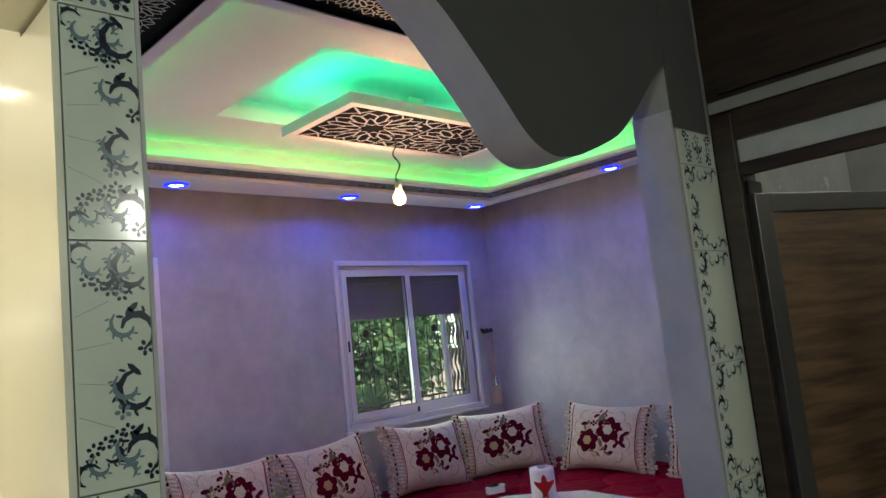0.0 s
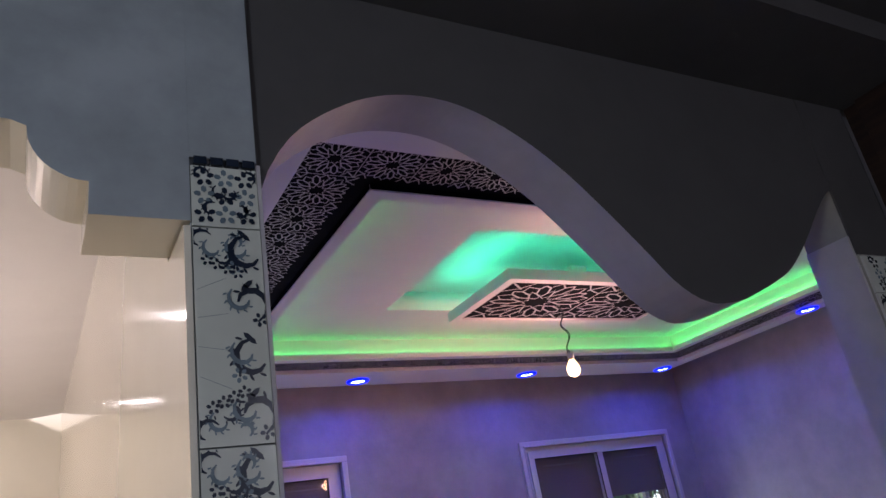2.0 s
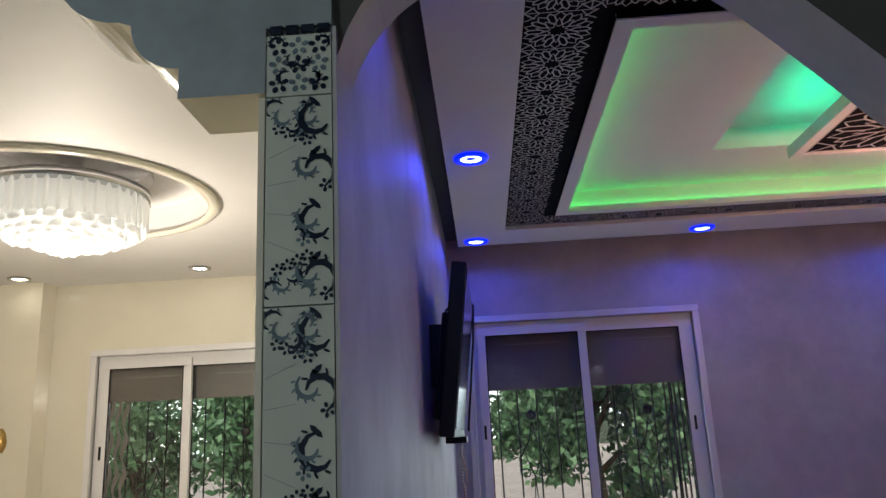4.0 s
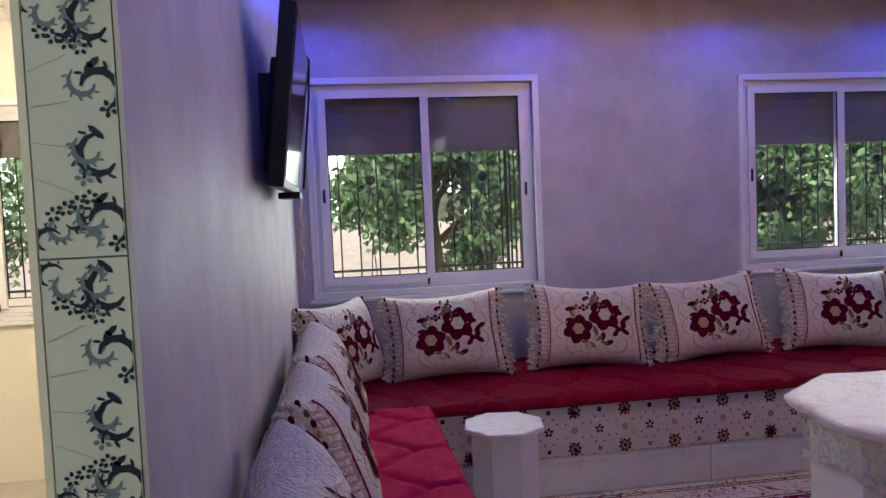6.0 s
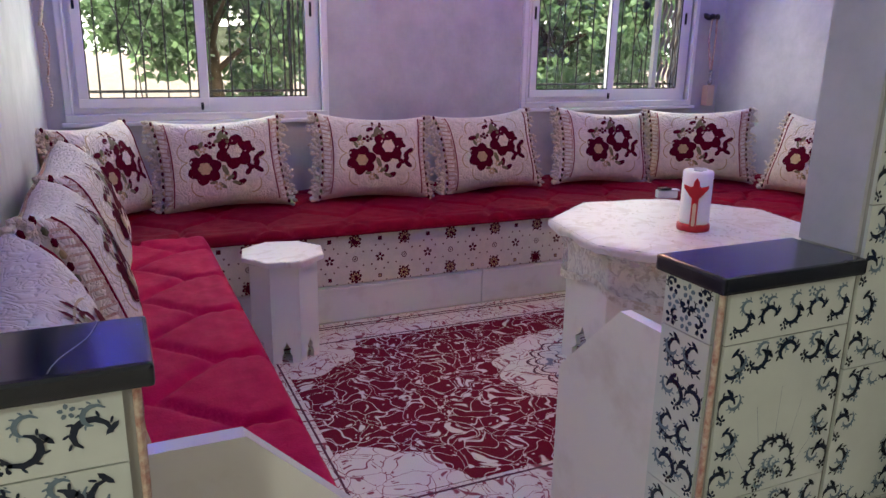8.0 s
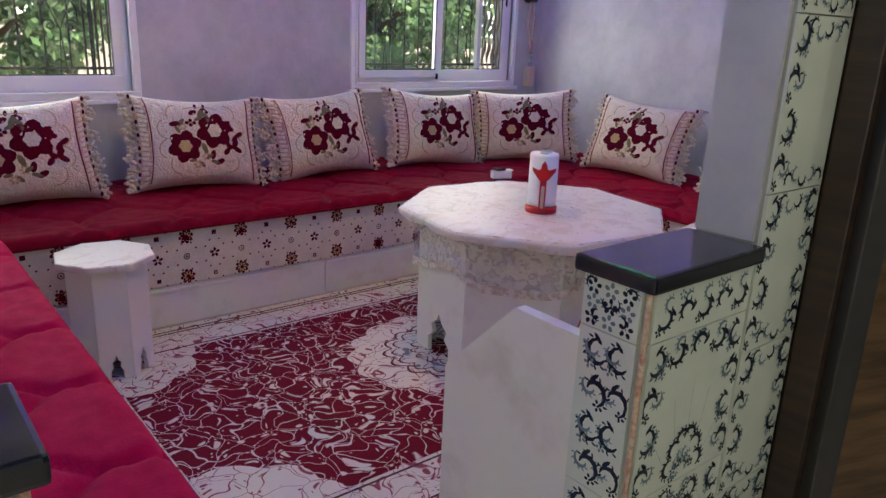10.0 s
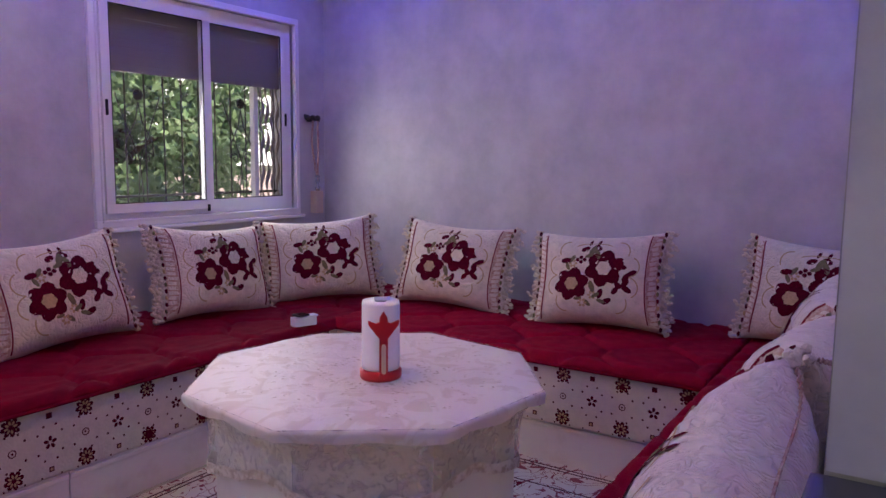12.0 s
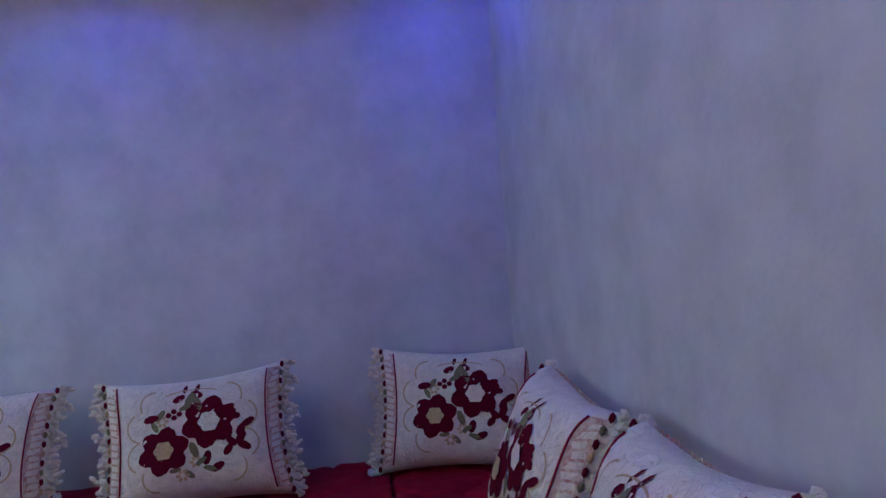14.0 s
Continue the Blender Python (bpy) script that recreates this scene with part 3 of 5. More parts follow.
panel = thing("ceiling_panel", "white framed black panel with a pale star lattice", "ceiling panel", m=pose(2.2, 2.805, H))
pw, ph = (PX1 - PX0) / 2 , (PY1 - PY0) / 2
part("frame", boxes((-pw, pw, -ph, -ph + 0.04, 0, 0.05), (-pw, pw, ph - 0.04, ph, 0, 0.05), (-pw, -pw + 0.04, -ph + 0.04, ph - 0.04, 0, 0.05), (pw - 0.04, pw, -ph + 0.04, ph - 0.04, 0, 0.05)), CEIL, panel)
part("backing", boxes((-pw + 0.04, pw - 0.04, -ph + 0.04, ph - 0.04, 0.012, 0.05)), BLACKB, panel)
part("hanger", boxes((0.0, 0.1, 0.02, 0.12, 0.05, 0.222)), CEIL, panel)
bml = bmesh.new()
lattice(bml, -pw + 0.05, pw - 0.05, -ph + 0.05, ph - 0.05, 2, 1, 0.006, 0.0105)
part("lattice", bml, LATT, panel, "pale cut lattice")

bulb = thing("hanging_bulb", "lit bare bulb hanging on a twisted wire", "light bulb", m=pose(2.06, 2.82, H))
wire = [(0.02 * math.sin(i * 0.8) * (i / 14), 0.012 * math.cos(i * 1.1), -0.25 * i / 14) for i in range(15)]
part("wire", tube(wire, 0.0025, 5), IRON, bulb, smooth=True)
part("wire", tube([(x + 0.006, y - 0.004 * math.sin(i), z) for i, (x, y, z) in enumerate(wire)], 0.002, 5), IRON, bulb, smooth=True)
part("socket", lathe([(0.010, -0.235), (0.018, -0.245), (0.018, -0.28), (0.014, -0.285)], 14), BULBBASE, bulb, smooth=True)
bb = part("globe", lathe([(0.013, -0.285), (0.020, -0.298), (0.031, -0.322), (0.032, -0.338), (0.025, -0.357), (0.008, -0.367)], 18), GLOW_BULB, bulb, "glowing warm glass", smooth=True)
bb.visible_shadow = False


def downlight(x, y, z, rim, core, label, grp, r=0.045):
    t = thing("ceiling_spotlight", label, "spotlight", grp, pose(x, y, z))
    part("rim", lathe([(r * 1.0, -0.001), (r * 1.55, -0.003), (r * 1.5, -0.010), (r * 1.02, -0.012), (r * 0.98, -0.004)], 24), rim, t, smooth=True)
    part("lens", lathe([(r * 0.95, -0.002), (r * 0.95, -0.006), (r * 0.55, -0.008), (r * 0.5, -0.002)], 24), core, t, smooth=True)
    return t


for sx, sy in SPOTS:
    downlight(sx, sy, H, GLOW_B, GLOW_C, "round recessed spotlight glowing deep blue", "blue spotlights")
for sx, sy in ((-2.5, 4.25), (-0.41, 2.9), (-0.41, 4.25), (-2.5, 1.6), (-0.41, 1.5), (-1.4, 4.25), (-1.4, 1.6)):
    downlight(sx, sy, 2.51, CHROME, GLOW_W, "round recessed spotlight glowing warm white", "white spotlights", 0.042)

# cream room ceiling with round recess
CX, CY, CR = -1.45, 2.92, 0.58
bmr = bmesh.new()
n = 64
rx0, rx1, ry0, ry1 = -3.0, -0.056, YI, Y1
outer, inner, inner2 = [], [], []
for k in range(n):
    a = 2 * math.pi * (k + 0.5) / n
    c, s = math.cos(a), math.sin(a)
    tq = min(((rx1 - CX) if c > 0 else (rx0 - CX)) / c, ((ry1 - CY) if s > 0 else (ry0 - CY)) / s)
    outer.append(bmr.verts.new((CX + c * tq, CY + s * tq, 2.51)))
    inner.append(bmr.verts.new((CX + c * CR, CY + s * CR, 2.51)))
    inner2.append(bmr.verts.new((CX + c * (CR - 0.0), CY + s * CR, 2.64)))
for k in range(n):
    j = (k + 1) % n
    bmr.faces.new((outer[k], outer[j], inner[j], inner[k]))
    bmr.faces.new((inner[k], inner[j], inner2[j], inner2[k]))
bmr.faces.new(inner2)
structure("ceiling_cream_room", bmr, CEIL, label="white ceiling with a round recess")
bmring2 = bmesh.new()
R1, R2 = CR - 0.02, CR + 0.03
pr = [(R1, 2.509), (R2, 2.509), (R2, 2.497), (R2 - 0.015, 2.490), (R1, 2.495)]
rg = [[bmring2.verts.new((CX + r * math.cos(2 * math.pi * k / 64), CY + r * math.sin(2 * math.pi * k / 64), z)) for k in range(64)] for r, z in pr]
for q in range(len(pr)):
    for k in range(64):
        bmring2.faces.new((rg[q][k], rg[q][(k + 1) % 64], rg[(q + 1) % len(pr)][(k + 1) % 64], rg[(q + 1) % len(pr)][k]))
structure("trim", bmring2, CREAM, smooth=True, label="cream ring moulding")

ch = thing("chandelier", "round lit crystal chandelier with a pierced chrome band", "chandelier", m=pose(CX, CY, 2.64))
part("plate", lathe([(0.05, 0), (0.33, 0), (0.33, -0.03), (0.05, -0.03)], 40), CHROME, ch)
part("stem", lathe([(0.05, -0.03), (0.05, -0.12)], 16), CHROME, ch)
part("crown", lathe([(0.315, -0.10), (0.325, -0.10), (0.325, -0.135), (0.315, -0.135)], 48), CHROME, ch, "pierced chrome band", smooth=True)
part("disc", lathe([(0.315, -0.105), (0.315, -0.11)], 48), CRYSTAL, ch)
rodm = None
for k in range(44):
    a = 2 * math.pi * k / 44
    if rodm is None:
        o = part("prism", lathe([(0.003, -0.135), (0.011, -0.15), (0.011, -0.255), (0.002, -0.275)], 6), CRYSTAL, ch)
        rodm = o.data
    else:
        o = new("prism", rodm)
        o.parent = ch
    o.location = (0.31 * math.cos(a), 0.31 * math.sin(a), 0)
random.seed(4)
bmb = bmesh.new()
for ring in range(6):
    rr = 0.265 - ring * 0.052
    for k in range(max(1, int(rr * 95))):
        a = 2 * math.pi * k / max(1, int(rr * 95)) + ring
        bmesh.ops.create_icosphere(bmb, subdivisions=1, radius=0.030, matrix=pose(rr * math.cos(a), rr * math.sin(a), -0.27 - 0.016 * ring - random.random() * 0.012))
tagged(part("bead_dome", bmb, CRYSTAL, ch, "clustered glowing glass beads", smooth=True), kind="stuff")
part("inner_ring", lathe([(0.26, -0.11), (0.27, -0.11), (0.27, -0.26), (0.26, -0.26)], 40), CRYSTAL, ch)

sc = thing("wall_sconce", "small brass ornament on the cream wall", "sconce", m=pose(-2.62, 4.40, 1.56))
part("back_plate", lathe([(0.02, -0.06), (0.035, -0.03), (0.04, 0), (0.03, 0.05), (0.01, 0.08)], 12), BRASS, sc, smooth=True)
part("arm", tube([(0, 0, 0), (0.02, -0.05, -0.03), (0.05, -0.09, 0.0), (0.06, -0.10, 0.05)], 0.008), BRASS, sc, smooth=True)


# ---------- windows ----------
def window(key, blind, n_lab):
    x0, x1, z0, z1 = WINS[key]
    w, h = x1 - x0, z1 - z0
    yf = Y1 - (0.012 if key == "c" else 0.0)
    t = structure("window_" + key, boxes((0, w, 0.02, 0.06, 0, 0.04), (0, w, 0.02, 0.06, h - 0.04, h), (0, 0.04, 0.02, 0.06, 0.04, h - 0.04), (w - 0.04, w, 0.02, 0.06, 0.04, h - 0.04), bevel=0.003), ALU,
                  label="white sliding aluminium window with a half lowered shutter")
    t.location = (x0, yf, z0)
    c = 0.04
    part("casing", boxes((-c, w + c, -0.022, 0.02, h, h + c), (-c, w + c, -0.022, 0.02, -c, 0), (-c, 0, -0.022, 0.02, 0, h), (w, w + c, -0.022, 0.02, 0, h), bevel=0.006), ALU, t)
    part("casing_bead", boxes((-0.01, w + 0.01, -0.032, -0.022, h, h + 0.012), (-0.01, w + 0.01, -0.032, -0.022, -0.012, 0), (-0.01, 0.002, -0.032, -0.022, 0, h), (w - 0.002, w + 0.01, -0.032, -0.022, 0, h), bevel=0.003), ALU, t)
    part("sill", boxes((-c - 0.02, w + c + 0.02, -0.045, 0.02, -c - 0.022, -c - 0.001), bevel=0.006), ALU, t)
    mid = w / 2
    for i, (a, b, yy) in enumerate(((0.03, mid + 0.025, 0.0), (mid - 0.025, w - 0.03, 0.024))):
        s = 0.05
        sa = part("sash", boxes((a, b, yy - 0.004, yy + 0.018, 0.03, 0.03 + s), (a, b, yy - 0.004, yy + 0.018, h - 0.03 - s, h - 0.03), (a, a + s, yy - 0.004, yy + 0.018, 0.03 + s, h - 0.03 - s), (b - s, b, yy - 0.004, yy + 0.018, 0.03 + s, h - 0.03 - s), bevel=0.003), ALU, t)
        gp = part("pane", boxes((a + s, b - s, yy + 0.005, yy + 0.009, 0.03 + s, h - 0.03 - s)), GLASS, sa)
        gp.visible_shadow = False
        part("gasket", boxes((a + s, b - s, yy - 0.001, yy + 0.004, 0.03 + s, 0.036 + s), (a + s, b - s, yy - 0.001, yy + 0.004, h - 0.036 - s, h - 0.03 - s), (a + s, a + s + 0.006, yy - 0.001, yy + 0.004, 0.036 + s, h - 0.036 - s), (b - s - 0.006, b - s, yy - 0.001, yy + 0.004, 0.036 + s, h - 0.036 - s)), BLACKP, sa)
        hx = a + 0.02 if i == 0 else b - 0.02
        part("latch", boxes((hx - 0.007, hx + 0.007, yy - 0.012, yy - 0.004, 0.53, 0.61), bevel=0.003), BLACKP, sa, "small black latch")
    part("stop", boxes((mid - 0.022, mid - 0.008, -0.014, 0.0, 0.015, 0.055), bevel=0.003), BLACKP, t)
    sh = part("roller_shutter", boxes((0.02, w - 0.02, 0.075, 0.083, h - 0.07, h)), SHUT, t, "brown slatted roller shutter")
    k = 0
    zz = h - 0.07
    while zz > blind - z0:
        bmx = boxes((0.03, w - 0.03, 0.070, 0.082, zz - 0.0425, zz - 0.0002), bevel=0.0025)
        part("slat", bmx, SHUT, sh)
        zz -= 0.042
    # no openings: pale blocks stand in for daylight coming through the slots
    bmx = bmesh.new()
    for i in range(24):
        for q in (0.28, 0.78):
            xx = w * q - 0.17 + i * 0.0145
            cube(bmx, xx, xx + 0.006, 0.0685, 0.0695, h - 0.135, h - 0.128)
    part("slot_row", bmx, FROST, sh, "row of small slots, daylight put in as pale blocks")
    gr = part("grille", boxes((0, w, 0.15, 0.165, 0.10, 0.115), (0, w, 0.15, 0.165, h - 0.2, h - 0.185)), IRON, t, "dark wrought iron window grille")
    nb = int(w / 0.115)
    for i in range(nb + 1):
        xx = 0.02 + (w - 0.04) * i / nb
        part("bar", tube([(xx, 0.158, 0), (xx, 0.158, h)], 0.005, 6), IRON, gr)
    for fx in (0.25, 0.78):
        bmx = bmesh.new()
        cx = w * fx
        for sgn in (-1, 1):
            sp = [(cx + sgn * (0.05 + 0.035 * (1 - i / 22) * math.cos(i * 0.42)), 0.157, 0.32 + 0.035 * (1 - i / 22) * math.sin(i * 0.42)) for i in range(20)]
            tube(sp[::-1] + [(cx + sgn * 0.085, 0.157, 0.40), (cx + sgn * 0.02, 0.157, 0.52), (cx, 0.157, 0.62)], 0.004, 5, bmx)
            tube([(cx + sgn * 0.14, 0.157, 0.66), (cx, 0.157, 0.30), (cx - sgn * 0.02, 0.157, 0.02)], 0.0035, 5, bmx)
        part("scroll", bmx, IRON, gr, smooth=True)
        bmx = bmesh.new()
        bmesh.ops.create_icosphere(bmx, subdivisions=2, radius=0.032, matrix=pose(cx, 0.155, 0.66) @ Matrix.Diagonal((1, 0.4, 1, 1)))
        part("boss", bmx, IRON, gr, smooth=True)
    return t, w, h


wa, w_, h_ = window("a", 1.75, "")
for i in range(5):
    part("edge_bar", tube([(w_ - 0.17 + i * 0.03, 0.19, 0), (w_ - 0.17 + i * 0.03, 0.19, h_)], 0.006, 6), IRON, wa)
wb, w_, h_ = window("b", 1.73, "")
wc, wc_w, wc_h = window("c", 1.78, "")


def wavy(parent, x0, n, h, step=0.045):
    """Folded security shutter: upright wavy bands."""
    for i in range(n):
        bmx = bmesh.new()
        rows = []
        for k in range(49):
            z = h * k / 48
            dx = 0.012 * math.sin(2 * math.pi * z / 0.20)
            hw = 0.010 + 0.006 * math.sin(2 * math.pi * z / 0.20 + 1.2)
            rows.append([bmx.verts.new((x0 + i * step + dx + s * hw, y, z)) for s, y in ((-1, 0.110), (1, 0.110), (1, 0.116), (-1, 0.116))])
        for a, b in zip(rows, rows[1:]):
            for q in range(4):
                bmx.faces.new((a[q], a[(q + 1) % 4], b[(q + 1) % 4], b[q]))
        bmx.faces.new(rows[0])
        bmx.faces.new(rows[-1][::-1])
        part("wavy_band", bmx, WAVY, parent, "brown wavy upright metal band")


wavy(wb, w_ - 0.165, 4, h_)
part("outer_post", boxes((w_ - 0.222, w_ - 0.19, 0.12, 0.16, 0, h_)), ALU, wb)
wavy(wc, 0.05, 3, wc_h)


# ---------- door wall ----------
dw = structure("door_wall", boxes((1.72, 1.80, -2.4, -0.02, 0, 2.52), (1.72, 1.80, 0.955, 1.0295, 0, 2.52), (1.72, 1.80, -0.02, 0.955, 1.872, 2.52)), WOOD, label="dark stained timber partition with a veneered door")
DW = [("top_panel", (1.70, 1.719, -1.0, 0.985, 2.10, 2.44), WOOD), ("cornice", (1.69, 1.70, -1.0, 1.015, 2.045, 2.080), CORNICE),
      ("post", (1.695, 1.719, 0.955, 1.015, 0, 2.035), WOOD), ("rail", (1.695, 1.719, -1.0, 0.955, 1.957, 2.043), WOOD),
      ("transom_pane", (1.71, 1.719, -1.0, 0.955, 1.89, 1.957), FROST), ("lower_rail", (1.695, 1.719, -1.0, 0.955, 1.852, 1.89), WOOD),
      ("door_jamb", (1.721, 1.80, 0.94, 0.954, 0, 1.84), BLACKP)]
for nm, b, mt in DW:
    part(nm, boxes(b, bevel=0.004), mt, dw)
LD = pose(1.715, 0.935, 0, 0, 0, -19.8)
dl = part("door_leaf", boxes((0.06, 0.76, 0.0, 0.035, 0.05, 1.745)), VENEER, dw, "open brown wood veneer door leaf")
dl.matrix_world = LD
for nm, b in (("stile", (0.0, 0.06, -0.006, 0.038, 0.01, 1.80)), ("stile", (0.76, 0.82, -0.006, 0.038, 0.01, 1.80)), ("head_rail", (0.06, 0.76, -0.006, 0.038, 1.745, 1.80)), ("foot_rail", (0.06, 0.76, -0.006, 0.038, 0.01, 0.05))):
    part(nm, boxes(b, bevel=0.003), STEEL, dl, "grey metal door edge")
part("handle", tube([(0.72, 0.0, 0.95), (0.72, -0.045, 0.95), (0.69, -0.05, 0.95), (0.60, -0.05, 0.95)], 0.009, 8), BLACKP, dl, smooth=True)
structure("wall_back_room", boxes((2.9, 3.0, -1.2, 1.05, 0, 2.6), (1.80, 2.9, -1.3, -1.2, 0, 2.6), (1.80, 2.9, 1.0355, 1.059, 0, 2.6)), FROST, label="pale tiled wall behind the open door")
structure("ceiling_back_room", boxes((1.80, 2.9, -1.2, 1.03, 2.5, 2.55)), CEIL)


# ---------- benches ----------
ZS = 0.50 + FZ  # seat height


def print_rows(bm, length, za, zb, put, phase):
    """Two rows of round eight petalled flowers, squares, rings and dots between."""
    on = lambda p, q: tuple(c + d for c, d in zip(put(p, q), put.off))
    ok = lambda x: 0.03 < x < length - 0.03
    zc = (za + zb) / 2
    for i in range(-1, int(length / 0.13) + 2):
        cx = phase + 0.13 * i
        if not ok(cx):
            continue
        if i % 2 == 0:
            for zz in (za, zb):
                for k in range(8):
                    a = 2 * math.pi * k / 8 + 0.2
                    blob2(bm, cx + 0.024 * math.cos(a), zz + 0.024 * math.sin(a), 0.0115, 0.0095, a, put, 6, 0)
                blob2(bm, cx, zz, 0.020, 0.020, 0, put, 10, 0)
                for k in range(8):
                    a = 2 * math.pi * k / 8 + 0.2
                    blob2(bm, cx + 0.0155 * math.cos(a), zz + 0.0155 * math.sin(a), 0.0085, 0.0045, a, on, 6, 1)
            ribbon(bm, arc(cx, zc, 0.013, 0, 360, 8), 0.004, put)
            blob2(bm, cx, zc, 0.005, 0.005, 0, put, 5, 0)
        else:
            for k in range(5):
                a = 2 * math.pi * k / 5 + 0.3
                blob2(bm, cx + 0.015 * math.cos(a), zc + 0.015 * math.sin(a), 0.0105, 0.007, a, put, 6, 0)
            blob2(bm, cx, zb + 0.004, 0.015, 0.015, 0.785, put, 4, 0)
            blob2(bm, cx, za - 0.004, 0.013, 0.013, 0.785, put, 4, 0)
            blob2(bm, cx, za - 0.004, 0.007, 0.007, 0.785, on, 4, 1)
        for dx, dz in ((0.022, 0.062), (0.043, 0.035), (0.022, -0.062), (0.043, -0.035), (-0.022, 0.062), (-0.043, 0.035), (-0.022, -0.062), (-0.043, -0.035)):
            if ok(cx + dx):
                blob2(bm, cx + dx, zc + dz, 0.005, 0.005, 0.7, put, 5, 0)
        for zz in (za - 0.028, zb + 0.030):
            for dx in (-0.035, 0.035):
                if ok(cx + dx):
                    blob2(bm, cx + dx, zz, 0.0045, 0.0045, 0.7, put, 4, 0)


class Put:
    def __init__(self, f, off):
        self.f, self.off = f, off

    def __call__(self, p, q):
        return self.f(p, q)


def quilt(x0, x1, y0, y1, z, drop, puff=0.032, cx_=0.62, cy_=0.40, open_sides="", res=0.0155):
    """A quilted cover: honeycomb stitching, rounded edges that fall to drop on the sides named."""
    nx, ny = max(6, int((x1 - x0) / res)), max(6, int((y1 - y0) / res))
    X, Y = np.meshgrid(np.linspace(x0, x1, nx), np.linspace(y0, y1, ny), indexing="ij")
    best = np.full(X.shape, 9.0)
    second = best.copy()
    for ox, oy in ((0, 0), (0.5, 0.5)):
        cx = (np.round((X / cx_) - ox) + ox) * cx_
        cy = (np.round((Y / cy_) - oy) + oy) * cy_
        for ax in (-1, 0, 1):
            for ay in (-1, 0, 1):
                d = np.hypot((X - cx - ax * cx_) * min(1, cy_ / cx_ * 1.3), (Y - cy - ay * cy_) * min(1, cx_ / cy_ * 1.3))
                second = np.where(d < best, best, np.minimum(second, d))
                best = np.minimum(best, d)
    g = np.clip((second - best) / 0.050, 0, 1)
    Z = z + puff * (g ** 0.5 - 1)
    rng = np.random.RandomState(3)
    Z += 0.0025 * np.sin(X * 41 + rng.rand() * 6) * np.sin(Y * 33)
    for side, dist in (("e", x1 - X), ("w", X - x0), ("n", y1 - Y), ("s", Y - y0)):
        if side in open_sides:
            d = np.clip(dist / 0.035, 0, 1)
            Z -= 0.028 * (1 - np.sqrt(1 - (1 - d) ** 2))
            Z -= 0.006 * np.exp(-((dist - 0.075) / 0.008) ** 2)
            Z -= 0.005 * np.exp(-((dist - 0.135) / 0.008) ** 2)
    bm = bmesh.new()
    vs = [[bm.verts.new((X[i, j], Y[i, j], Z[i, j])) for j in range(ny)] for i in range(nx)]
    for i in range(nx - 1):
        for j in range(ny - 1):
            bm.faces.new((vs[i][j], vs[i + 1][j], vs[i + 1][j + 1], vs[i][j + 1]))
    loop = [vs[i][0] for i in range(nx)] + [vs[nx - 1][j] for j in range(1, ny)] + [vs[i][ny - 1] for i in range(nx - 2, -1, -1)] + [vs[0][j] for j in range(ny - 2, 0, -1)]
    low = []
    for k, v in enumerate(loop):
        low.append(bm.verts.new((v.co.x, v.co.y, drop - 0.004 * math.sin(k * 0.45))))
    for k in range(len(loop)):
        j = (k + 1) % len(loop)
        bm.faces.new((loop[k], low[k], low[j], loop[j]))
    bm.faces.new(low)
    return bm


